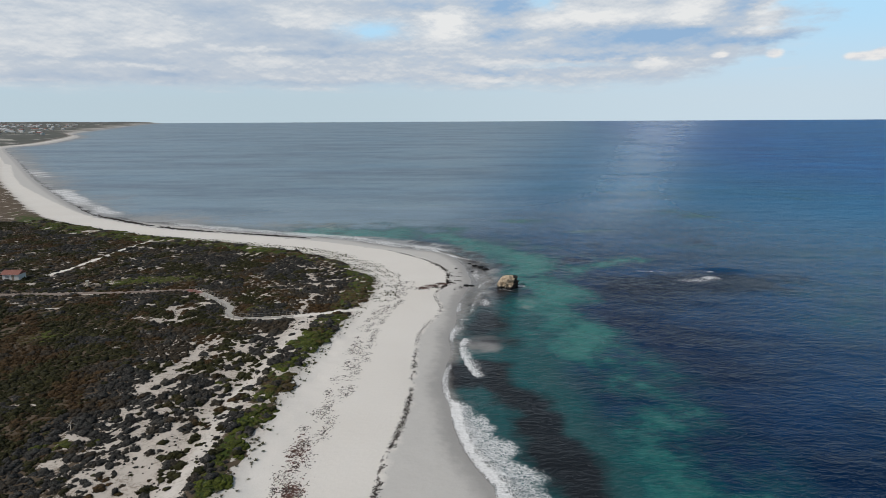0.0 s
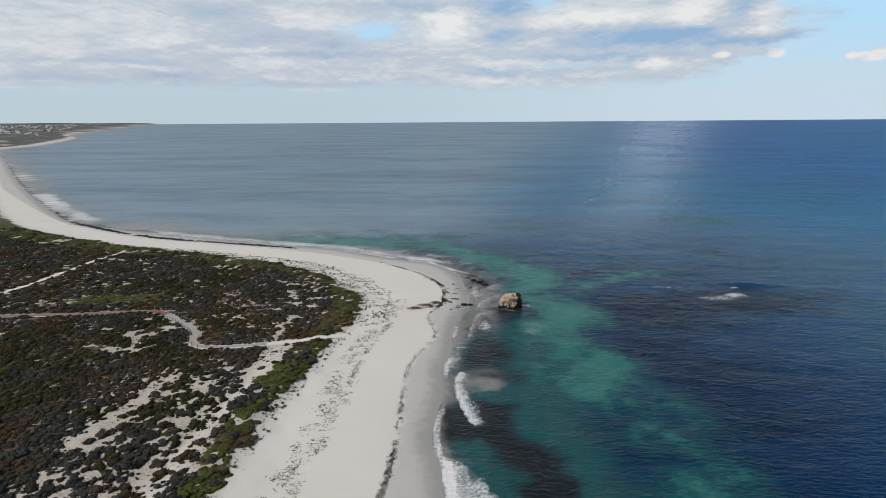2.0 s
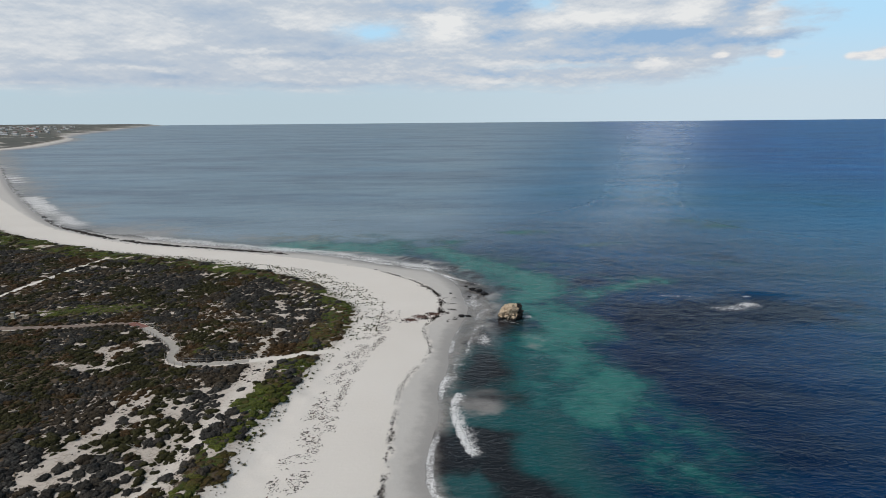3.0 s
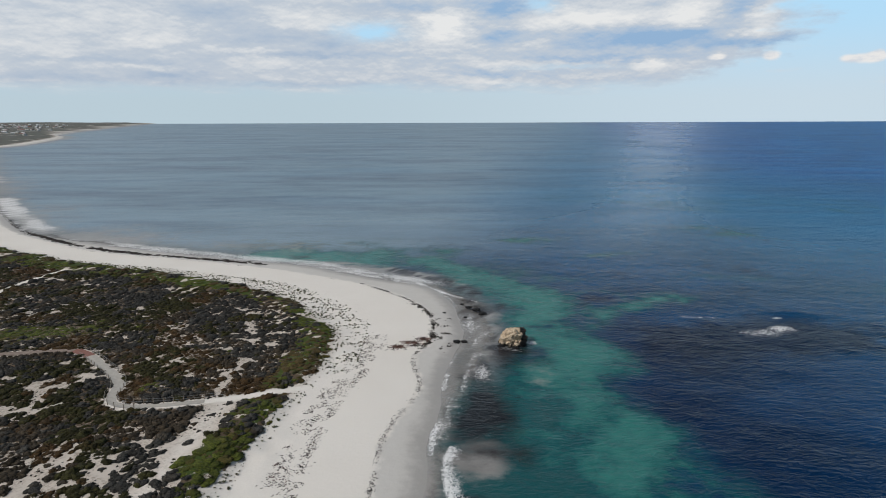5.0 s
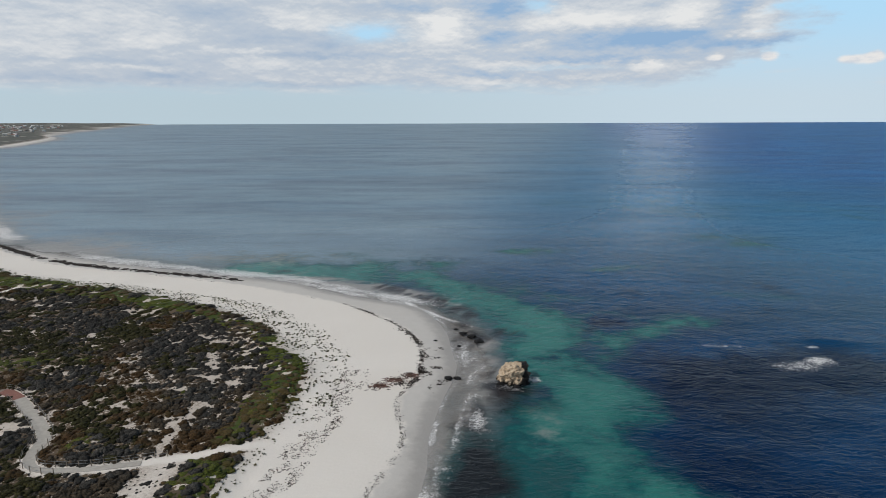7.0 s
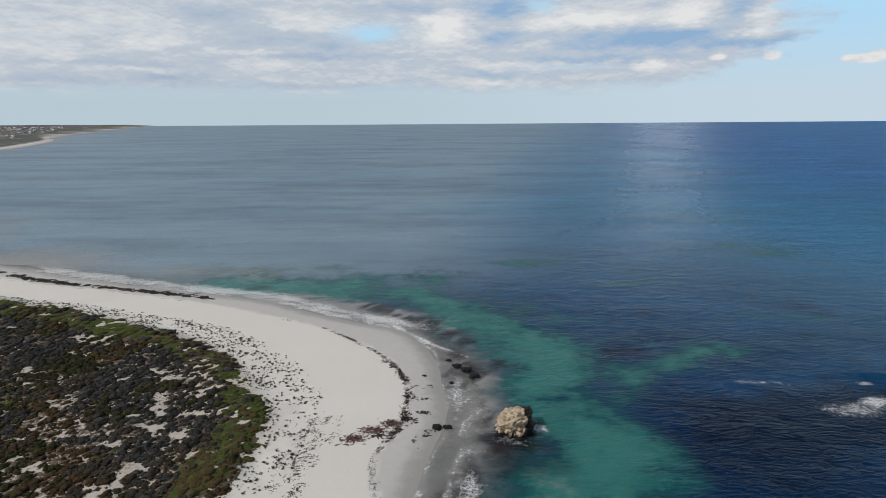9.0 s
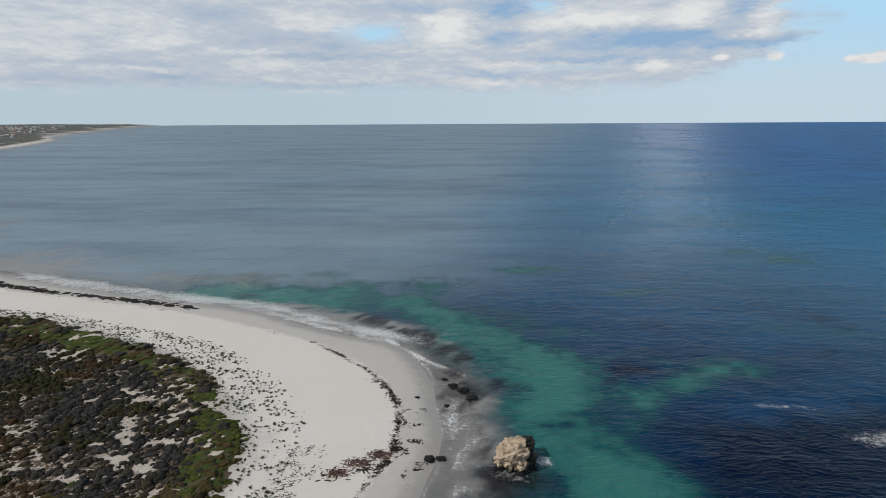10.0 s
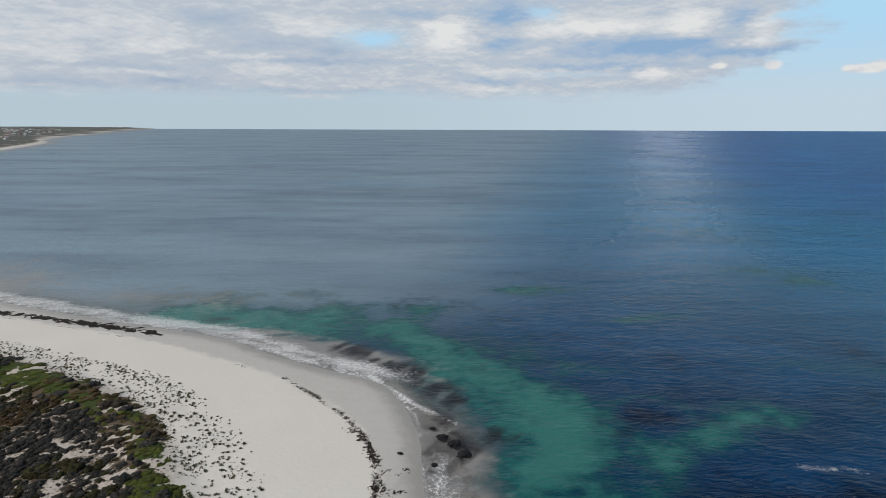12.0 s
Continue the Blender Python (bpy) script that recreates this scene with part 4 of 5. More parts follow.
def flake(seed):
    """A crumpled strip of weed, flat on the sand."""
    rng = np.random.default_rng(seed)
    n = 7
    ang = np.linspace(0, 2 * math.pi, n, endpoint=False)
    r = rng.uniform(0.55, 1.2, n)
    ring = np.stack([np.cos(ang) * r, np.sin(ang) * r * 0.5, np.full(n, -0.05)], 1)
    inner = np.stack([np.cos(ang) * r * 0.55, np.sin(ang) * r * 0.28, rng.uniform(0.10, 0.32, n)], 1)
    v = np.concatenate([ring, inner, [[0, 0, 0.2]]])
    f = []
    for j in range(n):
        k = (j + 1) % n
        f += [(j, k, n + k), (j, n + k, n + j), (n + j, n + k, 2 * n)]
    return v, np.array(f)


def scattered(name, kinds, x, y, z, size, tall, spin, tint, mat, label, category, stretch=None):
    """One joined mesh of many plants or flakes."""
    vs, fs, ts, tw, n = [], [], [], [], 0
    pick = np.arange(len(x)) % len(kinds)
    stretch = np.ones(len(x)) if stretch is None else stretch
    for k, (v, f, *core) in enumerate(kinds):
        i = np.where(pick == k)[0]
        if not len(i):
            continue
        c, s = np.cos(spin[i])[:, None], np.sin(spin[i])[:, None]
        px, py = v[None, :, 0] * stretch[i][:, None], v[None, :, 1]
        out_ = np.stack([(px * c - py * s) * size[i][:, None] + x[i][:, None], (px * s + py * c) * size[i][:, None] + y[i][:, None], v[None, :, 2] * tall[i][:, None] + z[i][:, None]], -1)
        vs.append(out_.reshape(-1, 3))
        fs.append((f[None] + (np.arange(len(i)) * len(v))[:, None, None] + n).reshape(-1, 3))
        ts.append(np.repeat(tint[i], len(v)))
        tw.append(np.tile(core[0] if core else np.zeros(len(v)), len(i)))
        n += len(i) * len(v)
    me = raw_mesh(name, np.concatenate(vs), np.concatenate(fs), dict(tint=np.concatenate(ts), core_shade=np.concatenate(tw)))
    me.materials.append(mat)
    return tagged(new(name, me), label, category, kind="stuff")


rng = np.random.default_rng(7)


def seeds(x0, x1, y0, y1, step):
    gx, gy = np.meshgrid(np.arange(x0, x1, step), np.arange(y0, y1, step))
    gx, gy = gx.ravel(), gy.ravel()
    return gx + rng.uniform(-0.5, 0.5, len(gx)) * step, gy + rng.uniform(-0.5, 0.5, len(gy)) * step


def seen_side(x, y):
    """Within the wedge of land the flight overlooks."""
    return (x > -0.80 * (y + 12) - 6) & (x < -15)


HEATH_NEAR = [plant(11 + k, 4, 60, 0.20, 0.7) for k in range(7)]
HEATH_FAR = [plant(31 + k, 2, 20, 0.26, 0.6) for k in range(5)]
SEEDLING = [plant(131 + k, 0, 9, 0.6, 0.5) for k in range(4)]
LOW_MAT = [plant(51 + k, 4, 34, 0.16, 0.5, 0.5) for k in range(4)]
TUSSOCK = [tussock(71 + k, 26) for k in range(5)]
FLAKE = [flake(91 + k) for k in range(8)]

# shrubs that stand singly on the open sand are things of their own; the close heath is one cover
sx, sy = seeds(-260, -18, 60, 330, 1.08)
sv = beyond(sx, sy, S_VEG)
keep = seen_side(sx, sy) & (sv < 1)
sx, sy, sv = sx[keep], sy[keep], sv[keep]
cov = plant_cover(sx, sy, sv)
grn = beyond(sx, sy, S_GREEN)
lush = np.maximum(smooth(grn, -2.5, 1.0) * (0.30 + 0.95 * fbm(sx, sy, 5.0, 61, 3)), np.maximum.reduce([1.1 * blob(sx, sy, -106, 204, 24, 9, 8), 0.8 * blob(sx, sy, -49, 190, 4, 5), 0.75 * blob(sx, sy, -58, 170, 6, 4), 0.8 * blob(sx, sy, -112, 148, 12, 9), 0.7 * blob(sx, sy, -70, 92, 6, 4)]))
keep = (rng.uniform(0, 1, len(sx)) < cov * (1 - 0.13 * smooth(sx, -84, -64) * smooth(sy, 165, 180)))
sx, sy, sv, lush, cov = sx[keep], sy[keep], sv[keep], lush[keep], cov[keep]
clump = fbm(sx, sy, 11.0, 81, 3)
size = np.clip(np.exp(rng.normal(size=len(sx)) * 0.34), 0.45, 1.9) * 0.80 * (0.70 + 0.6 * clump)
tall = size * rng.uniform(0.6, 1.1, len(sx))
spin = rng.uniform(0, 6.28, len(sx))
zz = height(sx, sy) - 0.06
kind_n = fbm(sx, sy, 9.0, 82, 3) + 0.07 * rng.normal(size=len(sx)) + 0.16 * smooth(-sx, 66, 84) * smooth(sy, 178, 150) + 0.05 * smooth(-sx, 80, 100) - 0.10 * smooth(sy, 180, 205) * smooth(sx, -90, -60)
tint = np.clip((fbm(sx, sy, 9.0, 83, 3) - 0.5) * 3.4 + 0.52 + 0.35 * smooth(-sx, 62, 80) * smooth(sy, 176, 150) + rng.normal(size=len(sx)) * 0.22, 0, 1)
is_mat = lush > 0.635 + 0.16 * rng.normal(size=len(sx))
near_ = (sy < 240) & (sx > -118)
thin_ = near_ | (rng.uniform(0, 1, len(sx)) < 0.68)
size, tall = np.where(near_, size, size * 1.18), np.where(near_, tall, tall * 1.1)
single = (~is_mat) & (kind_n < 0.535) & (sx > -62) & (sx < -36) & (sy > 72) & (sy < 162) & (rng.uniform(0, 1, len(sx)) < 0.60)
single &= np.cumsum(single) <= 280
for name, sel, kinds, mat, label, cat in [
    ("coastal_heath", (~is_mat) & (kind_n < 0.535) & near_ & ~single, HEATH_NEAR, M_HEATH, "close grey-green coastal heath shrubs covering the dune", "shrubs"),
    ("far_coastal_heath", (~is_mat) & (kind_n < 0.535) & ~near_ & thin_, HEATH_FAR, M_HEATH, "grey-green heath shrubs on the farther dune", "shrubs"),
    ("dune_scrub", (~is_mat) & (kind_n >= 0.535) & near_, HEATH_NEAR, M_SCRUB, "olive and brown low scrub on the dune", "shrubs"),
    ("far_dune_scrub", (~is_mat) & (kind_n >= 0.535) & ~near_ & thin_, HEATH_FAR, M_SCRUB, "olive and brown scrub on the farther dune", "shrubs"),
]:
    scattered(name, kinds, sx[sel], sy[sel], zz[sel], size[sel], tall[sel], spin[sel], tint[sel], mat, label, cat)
sel = is_mat & thin_ & (near_ | (rng.uniform(0, 1, len(sx)) < 0.7))
scattered("green_dune_creeper", LOW_MAT, sx[sel], sy[sel], zz[sel], size[sel] * 1.15, size[sel] * 0.62, spin[sel], np.clip(tint[sel] * 1.1 + 0.08, 0, 1), M_MAT, "fresh green creeper matting the edge of the dune", "plants")

bx, by = seeds(-230, -30, -60, 250, 1.75)
bv = beyond(bx, by, S_VEG)
keep = (bv < -1) & (~seen_side(bx, by) | (by < 60)) & (bx > -0.80 * (by + 12) - 130) & (rng.uniform(0, 1, len(bx)) < plant_cover(bx, by, bv))
bx, by = bx[keep], by[keep]
bs = rng.uniform(0.9, 1.9, len(bx))
scattered("outlying_heath", SEEDLING, bx, by, height(bx, by) - 0.1, bs, bs * 0.75, rng.uniform(0, 6.28, len(bx)), rng.uniform(0, 0.9, len(bx)), M_HEATH, "grey-green heath shrubs on the dune behind the bay", "shrubs")

SHRUB_MESHES = []
for k, (v, f, core) in enumerate(HEATH_NEAR):
    me = raw_mesh("foliage", v, f, dict(tint=np.full(len(v), 0.2 + 0.12 * k), core_shade=core))
    me.materials.append(M_HEATH)
    SHRUB_MESHES.append(me)


def stem_mesh():
    bm = bmesh.new()
    for k in range(4):
        a = k * 1.6
        r = bmesh.ops.create_cone(bm, segments=5, radius1=0.05, radius2=0.02, depth=0.6, cap_ends=True)
        bmesh.ops.transform(bm, matrix=pose(0.10 * math.cos(a), 0.10 * math.sin(a), 0.16, 28 * math.sin(a), -28 * math.cos(a), 0), verts=r["verts"])
    me = bpy.data.meshes.new("stems")
    bm.to_mesh(me)
    bm.free()
    me.materials.append(M_WOOD)
    return me


STEMS = stem_mesh()
for k, i in enumerate(np.where(single)[0]):
    bush = new("coastal_shrub", STEMS)
    bush.matrix_world = pose(sx[i], sy[i], zz[i], 0, 0, math.degrees(spin[i])) @ Matrix.Diagonal((size[i], size[i], tall[i], 1))
    crown = new("foliage", SHRUB_MESHES[k % len(SHRUB_MESHES)])
    crown.parent = bush
    tagged(bush, "rounded grey-green heath shrub on white dune sand", "shrub", "shrubs on the open dune sand")

# ---------------------------------------------------------------- beach grass and stranded weed
gx, gy = seeds(-200, 0, 66, 320, 0.62)
gv = beyond(gx, gy, S_VEG)
reach = 4.0 + 9.0 * smooth(gy, 168, 195) * smooth(gy, 300, 250)
thick = 0.62 * smooth(gv, -1.5, 0.5) * smooth(reach - gv, 0, 3.5) * (0.15 + 0.85 * smooth(0.5 * fbm(gx, gy * 0.8, 5, 84, 3) + 0.5 * fbm(gx * 0.5 + gy * 0.2, gy * 1.3, 1.6, 86, 2), 0.38, 0.56))
keep = (rng.uniform(0, 1, len(gx)) < thick) & seen_side(gx, gy + 20) & (away(gx, gy, S_WALK) > 1.3)
gx, gy = gx[keep], gy[keep]
gs = 0.13 + 0.36 * rng.uniform(0, 1, len(gx)) ** 2
scattered("beach_grass", TUSSOCK, gx, gy, height(gx, gy), gs, gs * 0.85, rng.uniform(0, 6.28, len(gx)), rng.uniform(0, 1, len(gx)), M_GRASS, "dark green grass tussocks on the white foredune", "grass")

# litter of small plants and twigs over the sandy gaps
lx, ly = seeds(-120, -20, 66, 260, 0.9)
lv = beyond(lx, ly, S_VEG)
open_sand = (lv < 0.5) & seen_side(lx, ly) & (away(lx, ly, S_WALK) > 1.3)
keep = open_sand & (rng.uniform(0, 1, len(lx)) < 0.42 * smooth(fbm(lx, ly, 5, 85, 3), 0.38, 0.58))
lx, ly = lx[keep], ly[keep]
ls = rng.uniform(0.12, 0.34, len(lx))
scattered("dune_seedlings", SEEDLING, lx, ly, height(lx, ly) - 0.02, ls, ls * 0.8, rng.uniform(0, 6.28, len(lx)), rng.uniform(0, 1, len(lx)), M_HEATH, "small grey-green seedlings on bare dune sand", "plants")


def along(line, count, spread, lump=8.0, seed=3, ease=0.0):
    p = rounded(line, 2)
    step = np.hypot(*np.diff(p, axis=0).T)
    s = np.concatenate([[0], np.cumsum(step)])
    u = rng.uniform(0, s[-1], count)
    x, y = np.interp(u, s, p[:, 0]), np.interp(u, s, p[:, 1])
    x, y = x + rng.normal(size=count) * spread, y + rng.normal(size=count) * spread
    patchy = 0.62 * fbm(x, y, lump, 90 + seed, 3) + 0.38 * fbm(0.5 * x + 0.15 * y, 1.1 * y - 0.3 * x, 1.3, 96 + seed, 3)
    ok = rng.uniform(0, 1, count) < smooth(patchy, 0.42 - ease, 0.58 - ease)
    return x[ok], y[ok]


def weed(name, x, y, lo, hi, label, tint=(0, 0.5), turn=None):
    s = rng.uniform(lo, hi, len(x)) * rng.uniform(0.6, 1.2, len(x))
    spin_ = rng.normal(size=len(x)) * 0.8 + (0.25 if turn is None else turn)
    scattered(name, FLAKE, x, y, height(x, y) + 0.01, s, s * 0.35, spin_, rng.uniform(*tint, len(x)), M_WEED, label, "seaweed", stretch=rng.uniform(1.0, 2.0, len(x)))


x1, y1 = along([p for p in WRACK if 60 <= p[1] <= 260], 12000, 0.34, 3.5, 3, 0.02)
thin = rng.uniform(0, 1, len(x1)) < 1 - 0.78 * smooth(y1, 122, 140) * smooth(y1, 194, 186)
x1, y1 = x1[thin], y1[thin]
weed("stranded_seaweed", x1, y1, 0.05, 0.22, "dark brown seaweed stranded along the tide line")
strands = [along([(px + dx, py) for px, py in HIGH_WRACK], 3000, 0.65, 3.0, 4 + k, -0.01) for k, dx in enumerate((-1.8, 0.2, 2.4))]
x1, y1 = np.concatenate([p[0] for p in strands]), np.concatenate([p[1] for p in strands])
weed("high_tide_seaweed", x1, y1, 0.05, 0.24, "dry brown seaweed scattered over the upper beach", (0.1, 0.85))
x1, y1 = [np.concatenate(v) for v in zip(*[(cx + rng.normal(size=300) * rx * 0.45, cy + rng.normal(size=300) * ry * 0.45) for cx, cy, rx, ry in RUSSET])]
weed("russet_seaweed", x1, y1, 0.10, 0.34, "red-brown seaweed heaps on white sand", (0.75, 1.0))
arcs = [([(-3.5, 195.5), (0.5, 196.3), (2.6, 198.6), (3.2, 203), (2.6, 209), (3.4, 215), (1, 223), (-4, 231)], 950, 0.55), ([(-8.5, 193), (-5, 195.5), (-1.5, 198.6), (2.2, 202)], 300, 0.8), ([(3, 212), (6, 210.5), (8, 211)], 90, 0.4),
        ([(3, 206.5), (5.5, 205), (7.5, 205.2)], 90, 0.4), ([(3.2, 202.5), (5.5, 201.5)], 70, 0.4), ([(3.2, 217), (6, 216.5), (7.5, 217.5)], 70, 0.4), ([(5, 193), (6.5, 196), (8.5, 198.5)], 80, 0.6)]
heaps = [along(line, count, spread, 1.6, 6, 0.0) for line, count, spread in arcs]
weed("point_seaweed", np.concatenate([p[0] for p in heaps]), np.concatenate([p[1] for p in heaps]), 0.10, 0.42, "broken arcs of dark seaweed on the sandy point", (0, 0.72), 0.1)
x1, y1 = along([(-66, 283.5), (-98, 295), (-128, 303), (-160, 318), (-190, 340), (-216, 361), (-250, 400)], 1700, 0.9, 14.0, 5, 0.05)
weed("bay_seaweed", x1, y1, 0.5, 1.5, "thick black seaweed banks along the bay's edge", (0, 0.2), -0.4)

# ---------------------------------------------------------------- limestone stack and reef
def boulder(name, seed, radius, squash, levels, rough, mat, shaded_stack=False):
    bm = bmesh.new()
    bmesh.ops.create_icosphere(bm, subdivisions=levels, radius=1.0)
    off = Vector((seed * 3.1, seed * 1.7, seed * 0.9))
    for v in bm.verts:
        d = v.co.normalized()
        r = 1 + rough * (0.55 * noise.noise(d * 1.3 + off) + 0.32 * noise.noise(d * 3.1 + off) + 0.16 * noise.noise(d * 7.0 + off) + 0.08 * noise.noise(d * 15.0 + off))
        ridge_ = abs(noise.noise(d * 2.2 - off))
        r -= rough * 0.30 * max(0.0, 0.16 - ridge_) / 0.16
        if shaded_stack:
            r *= 1 + 0.16 * (max(abs(d.x), abs(d.y), abs(d.z)) ** -1 - 1)
        v.co = Vector((d.x * r * radius * squash[0], d.y * r * radius * squash[1], d.z * r * radius * squash[2]))
    if shaded_stack:
        for v in bm.verts:
            top = 2.35 + 0.5 * noise.noise(v.co * 0.7)
            if v.co.z > top:
                v.co.z = top + 0.55 * (v.co.z - top)
    me = bpy.data.meshes.new(name)
    bm.to_mesh(me)
    bm.free()
    for p in me.polygons:
        p.use_smooth = True
    if shaded_stack:
        co = np.empty(len(me.vertices) * 3)
        me.vertices.foreach_get("co", co)
        co = co.reshape(-1, 3)
        a = me.attributes.new("shaded_stack", "FLOAT", "POINT")
        # painted shade: grows towards +x, away from the sun
        a.data.foreach_set("value", smooth(co[:, 0] * 0.9 - co[:, 2] * 0.35 + co[:, 1] * 0.1, -0.2, 2.0).astype(np.float32))
    me.materials.append(mat)
    return me


stack = new("limestone_rock", boulder("limestone_rock", 5, 3.3, (1.05, 1.0, 0.95), 6, 0.66, M_ROCK, True))
stack.location = (ROCK[0], ROCK[1], 1.3)
tagged(stack, "pitted cream limestone stack with a dark wet foot in the shallows", "rock")
for dx, dy, r in [(-2.9, -1.6, 0.8), (-3.2, 0.9, 0.6), (0.6, -3.2, 0.7), (2.7, -1.6, 0.9)]:
    b = new("boulder", boulder("boulder", 8 + r * 10, r, (1.1, 1.0, 0.8), 3, 0.5, M_REEF))
    b.location = (ROCK[0] + dx, ROCK[1] + dy, 0.05)
    tagged(b, "small dark wet boulder at the foot of the stack", "rock", "boulders round the stack")
for k, (x, y, r) in enumerate([(12.0, 232.2, 0.65), (13.8, 228.9, 0.95), (16.1, 226.6, 1.15), (17.8, 222.9, 1.2), (12.4, 219.5, 0.55), (9.2, 199.6, 0.95), (11.2, 200.0, 0.8), (6.2, 222.5, 0.45)]):
    b = new("reef_rock", boulder("reef_rock", 21 + k, r, (1.15, 0.95, 0.30), 4, 0.8, M_REEF))
    b.location, b.rotation_euler = (x, y, max(0.10, float(height(x, y)) + 0.10)), (0, 0, 0.4 * k)
    tagged(b, "low black reef rock on the wet sand", "rock", "black rocks in the swash")

# ---------------------------------------------------------------- footpath with its fences
def ribbon(name, line, width, mat, lift=0.06, thick_=0.35):
    p = np.array(line)
    d = np.gradient(p, axis=0)
    d /= np.hypot(*d.T)[:, None] + 1e-9
    nrm = np.stack([-d[:, 1], d[:, 0]], 1)
    wd = np.broadcast_to(width, len(p))[:, None] / 2
    a, b = p + nrm * wd, p - nrm * wd
    z = height(p[:, 0], p[:, 1])
    z = np.maximum(z, np.maximum(height(a[:, 0], a[:, 1]), height(b[:, 0], b[:, 1]))) + lift
    bm = bmesh.new()
    rows = []
    for i in range(len(p)):
        rows.append([bm.verts.new((*q, zz_)) for q, zz_ in ((a[i], z[i] - thick_), (a[i], z[i]), (p[i], z[i] + 0.02), (b[i], z[i]), (b[i], z[i] - thick_))])
    for r, s in zip(rows[:-1], rows[1:]):
        for k in range(4):
            bm.faces.new((r[k], s[k], s[k + 1], r[k + 1]))
    bm.faces.new(rows[0])
    bm.faces.new(rows[-1][::-1])
    bmesh.ops.recalc_face_normals(bm, faces=bm.faces)
    return part(name, bm, mat, None), z


def dense(line, step):
    p = rounded(line, 2)
    s = np.concatenate([[0], np.cumsum(np.hypot(*np.diff(p, axis=0).T))])
    u = np.linspace(0, s[-1], max(2, int(s[-1] / step)))
    return np.stack([np.interp(u, s, p[:, 0]), np.interp(u, s, p[:, 1])], 1)


walkway = dense(WALK_PATH, 1.0)
wide = 1.5 + 0.9 * smooth(walkway[:, 0], -62, -66) - 0.2 * smooth(walkway[:, 0], -38, -28)
brick_i = np.where((walkway[:, 0] > -88.5) & (walkway[:, 0] < -81.0))[0]
west, bricks_, east = walkway[: brick_i[0] + 1], walkway[brick_i[0] : brick_i[-1] + 1], walkway[brick_i[-1] :]
east = east[east[:, 0] < -44]
for name, line, wd, mat, label in [("footpath", west, wide[: len(west)], M_TRACK, "narrow trodden footpath through the dune scrub"),
                                   ("paved_footpath", bricks_, wide[brick_i[0] : brick_i[-1] + 1], M_BRICK, "red paved stretch of the footpath"),
                                   ("beach_footpath", east, wide[brick_i[-1] : brick_i[-1] + len(east)], M_PATHWAY, "pale sandy footpath winding down to the beach")]:
    ob, _ = ribbon(name, line, wd, mat)
    tagged(ob, label, "footpath", kind="structure")


def post_mesh(tall_):
    bm = bmesh.new()
    bmesh.ops.create_cone(bm, segments=8, radius1=0.075, radius2=0.07, depth=tall_, cap_ends=True)
    bmesh.ops.translate(bm, vec=(0, 0, tall_ / 2 - 0.25), verts=bm.verts)
    me = bpy.data.meshes.new("post")
    bm.to_mesh(me)
    bm.free()
    me.materials.append(M_WOOD)
    return me


POST = post_mesh(1.45)


def fence(side, x_lo, x_hi, label):
    d = np.gradient(walkway, axis=0)
    d /= np.hypot(*d.T)[:, None]
    line = walkway + side * np.stack([-d[:, 1], d[:, 0]], 1) * (wide[:, None] / 2 + 0.25)
    line = line[(walkway[:, 0] > x_lo) & (walkway[:, 0] < x_hi)][::2]
    root = new("path_fence")
    base_z = float(height(line[0, 0], line[0, 1]))
    root.location = (line[0, 0], line[0, 1], base_z)
    zs = height(line[:, 0], line[:, 1]) + 0.04
    for (x, y), z in zip(line, zs):
        o = new("post", POST)
        o.parent, o.location = root, (x - line[0, 0], y - line[0, 1], z - base_z)
    for lift in (0.55, 1.08):
        cu = bmesh.new()
        prev = None
        for (x, y), z in zip(line, zs):
            c = Vector((x - line[0, 0], y - line[0, 1], z - base_z + lift))
            ring = [cu.verts.new(c + Vector((0, 0.018 * a, 0.018 * b))) for a, b in ((1, 1), (-1, 1), (-1, -1), (1, -1))]
            if prev:
                for k in range(4):
                    cu.faces.new((prev[k], prev[(k + 1) % 4], ring[(k + 1) % 4], ring[k]))
            prev = ring
        part("wire", cu, M_WIRE, root)
    tagged(root, label, "fence", "fences along the footpath")


fence(1, -88, -40, "low post-and-wire fence on the inland edge of the footpath")
fence(-1, -84, -56, "low post-and-wire fence on the beach edge of the footpath")

# ---------------------------------------------------------------- dead branches, lookout and shelter on the dune
def dead_branch(seed):
    r = random.Random(seed)
    bm = bmesh.new()
    for k in range(4):
        long_ = r.uniform(0.9, 2.2) if k else 2.6
        c = bmesh.ops.create_cone(bm, segments=6, radius1=0.07 if k == 0 else 0.045, radius2=0.018, depth=long_, cap_ends=True)
        bmesh.ops.transform(bm, matrix=pose(0.5 * (k > 0) * r.uniform(-1, 1), 0, 0.15 + 0.25 * (k > 0), 70 + r.uniform(-22, 22), 0, r.uniform(-60, 60)), verts=c["verts"])
    return bm


for k, (x, y) in enumerate([(-66, 112), (-60.5, 108.5), (-75, 121), (-71, 99), (-52, 124), (-57, 131), (-83, 138), (-64, 141), (-93, 150), (-79, 147)]):
    ob = part("dead_branch", dead_branch(k), M_DEADWOOD, None)
    ob.location = (x, y, float(height(x, y)) + 0.55)
    ob.rotation_euler = (0, 0, 1.3 * k)
    tagged(ob, "bleached dead branch lying in the heath", "branch", "dead branches in the scrub")


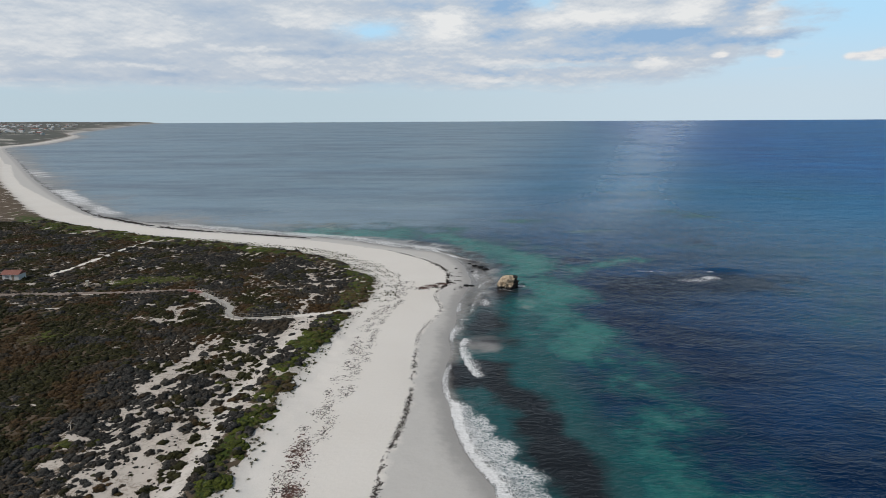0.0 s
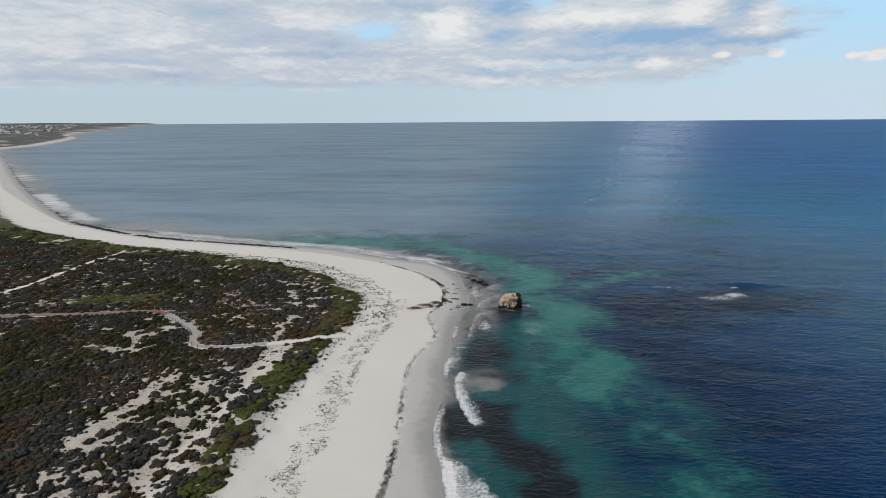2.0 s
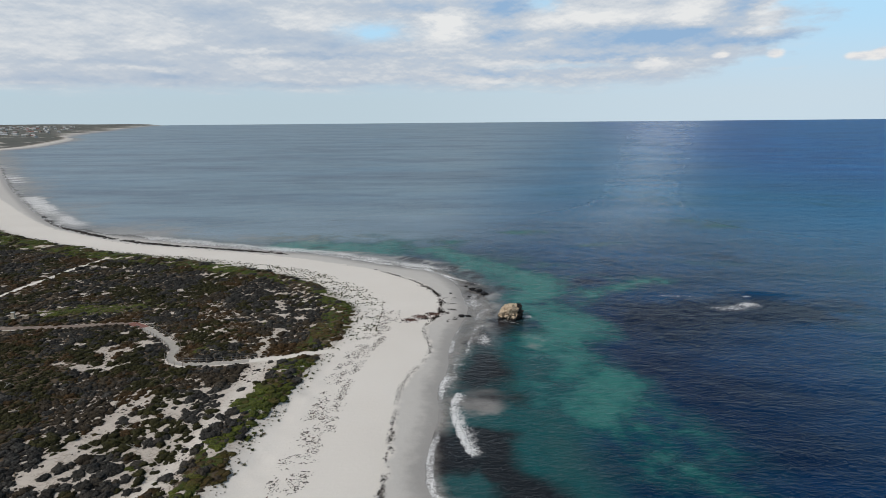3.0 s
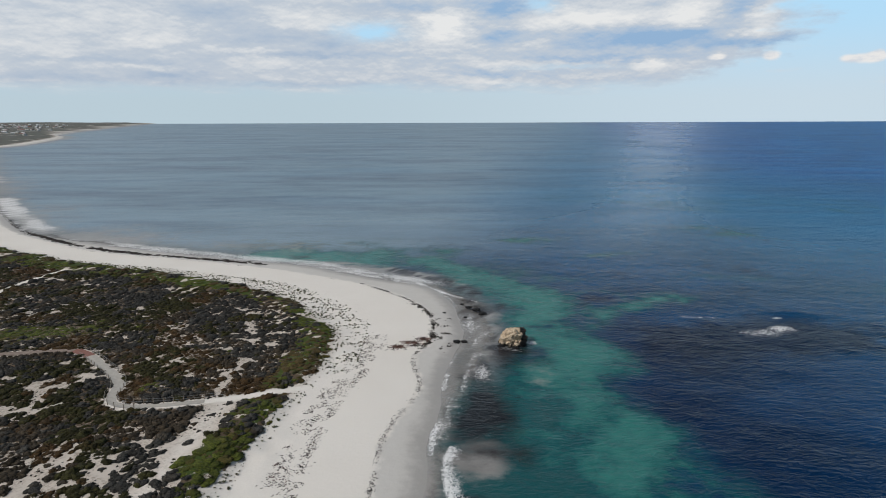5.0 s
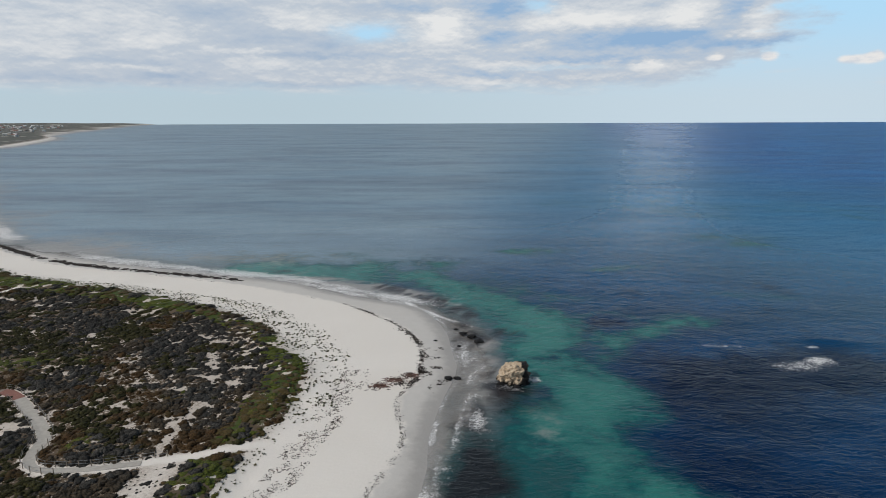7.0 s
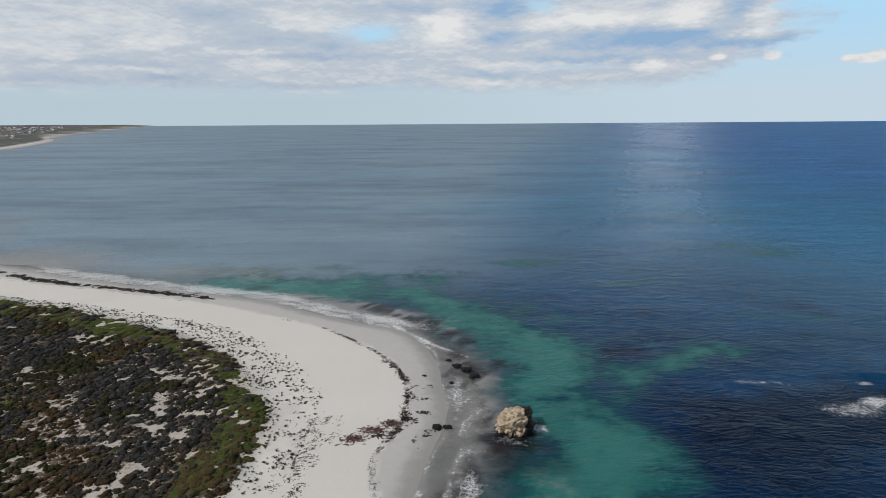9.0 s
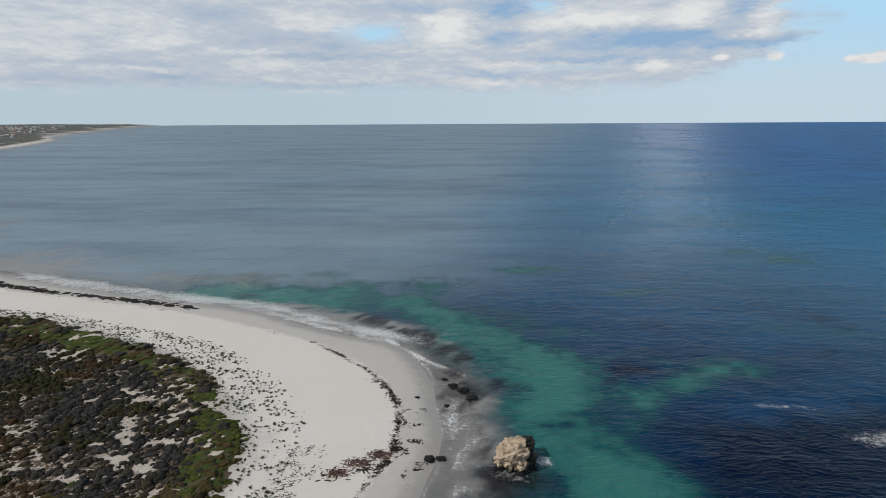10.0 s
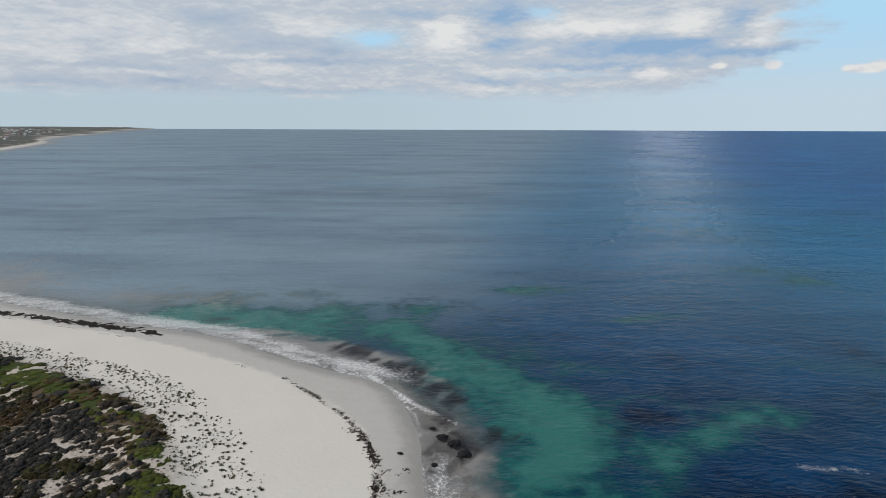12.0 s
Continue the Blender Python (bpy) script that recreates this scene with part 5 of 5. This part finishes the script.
def box(bm, x0, x1, y0, y1, z0, z1, bevel=0.0):
    r = bmesh.ops.create_cube(bm, size=1.0)
    bmesh.ops.transform(bm, matrix=Matrix.Translation(((x0 + x1) / 2, (y0 + y1) / 2, (z0 + z1) / 2)) @ Matrix.Diagonal((x1 - x0, y1 - y0, z1 - z0, 1)), verts=r["verts"])
    if bevel:
        es = list({e for v in r["verts"] for e in v.link_edges})
        bmesh.ops.bevel(bm, geom=es, offset=bevel, segments=1, affect="EDGES")
    return bm


def gable(bm, wx, wy, z0, rise, over=0.3):
    hx, hy = wx / 2 + over, wy / 2 + over
    v = [bm.verts.new(c) for c in ((-hx, -hy, z0), (hx, -hy, z0), (hx, hy, z0), (-hx, hy, z0), (-hx, 0, z0 + rise), (hx, 0, z0 + rise))]
    for f in ((0, 1, 5, 4), (2, 3, 4, 5), (1, 2, 5), (3, 0, 4), (3, 2, 1, 0)):
        bm.faces.new([v[i] for i in f])
    return bm


# lookout: a low sandy mound with a boxed marker and a bench
mx, my = -124.5, 196.5
mz = float(height(mx, my))
marker = new("lookout_marker")
marker.location = (mx, my, mz - 0.05)
part("plinth", box(bmesh.new(), -0.7, 0.7, -0.6, 0.6, 0.0, 0.35, 0.04), M_CREAM, marker)
part("pillar", box(bmesh.new(), -0.42, 0.42, -0.32, 0.32, 0.35, 2.1, 0.03), M_CREAM, marker)
part("cap", box(bmesh.new(), -0.52, 0.52, -0.42, 0.42, 2.1, 2.22, 0.02), M_WHITE, marker)
tagged(marker, "cream masonry marker pillar beside the footpath", "marker")
bench = new("bench")
bench.location = (mx + 4.2, my - 1.0, float(height(mx + 4.2, my - 1.0)) + 0.1)
part("seat", box(bmesh.new(), -1.0, 1.0, -0.22, 0.22, 0.42, 0.48, 0.01), M_WOOD, bench)
part("backrest", box(bmesh.new(), -1.0, 1.0, 0.20, 0.25, 0.55, 0.95, 0.01), M_WOOD, bench)
for sx_ in (-0.8, 0.8):
    part("leg", box(bmesh.new(), sx_ - 0.05, sx_ + 0.05, -0.2, 0.24, -0.15, 0.42, 0.01), M_WOOD, bench)
tagged(bench, "weathered wooden bench on the sandy mound", "bench")

hx_, hy_ = -158.0, 207.5
shelter = new("beach_shelter")
shelter.location = (hx_, hy_, float(height(hx_, hy_)) - 0.05)
part("wall", box(bmesh.new(), -3.0, 3.0, -2.0, 2.0, 0.0, 2.4, 0.02), M_WHITE, shelter)
part("roof", gable(bmesh.new(), 6.0, 4.0, 2.4, 1.3, 0.45), M_ROOF, shelter, "red gabled roof")
door = part("door", box(bmesh.new(), 0.4, 1.3, -2.05, -1.97, 0.05, 2.1, 0.01), M_WOOD, shelter)
part("handle", box(bmesh.new(), 1.15, 1.22, -2.09, -2.05, 1.0, 1.1), M_WIRE, door)
part("window", box(bmesh.new(), -1.9, -0.6, -2.05, -1.97, 1.0, 1.9, 0.01), M_WIRE, shelter)
tagged(shelter, "small white shelter with a red roof in the scrub", "shelter")

# ---------------------------------------------------------------- town on the far headland
def house_kind(seed, wall_mat, roof_mat):
    r = random.Random(seed)
    wx, wy, wz = r.uniform(9, 14), r.uniform(7, 10), r.uniform(2.8, 4.4)
    root = new("house")
    part("wall", box(bmesh.new(), -wx / 2, wx / 2, -wy / 2, wy / 2, -1.5, wz), wall_mat, root)
    part("roof", gable(bmesh.new(), wx, wy, wz, r.uniform(2.0, 3.2), 0.5), roof_mat, root)
    part("door", box(bmesh.new(), -0.6, 0.6, -wy / 2 - 0.06, -wy / 2 + 0.1, 0, 2.1), M_WOOD, root)
    for k in (-1, 1):
        part("window", box(bmesh.new(), k * wx * 0.3 - 0.9, k * wx * 0.3 + 0.9, -wy / 2 - 0.06, -wy / 2 + 0.1, 0.9, 2.2), M_WIRE, root)
    return tagged(root, "distant low house on the headland", "house", "houses of the far town")


kinds = [house_kind(1, M_WHITE, M_TIN), house_kind(2, M_WHITE, M_ROOF), house_kind(3, M_CREAM, M_TIN), house_kind(4, M_WHITE, M_WHITE)]
town = random.Random(12)
spots = []
while len(spots) < 150:
    y = town.uniform(1750, 3600)
    x = town.uniform(-0.78 * y - 60, -0.60 * y)
    if float(beyond(np.array([x]), np.array([y]), S_VEG)[0]) < -60 and float(fbm(x, y, 260, 120, 2)) > 0.47:
        spots.append((x, y))
for k, (x, y) in enumerate(spots):
    m = pose(x, y, float(height(x, y)), 0, 0, town.uniform(-40, 40))
    if k < len(kinds):
        kinds[k].matrix_world = m
    else:
        copy_thing(kinds[k % len(kinds)], m)
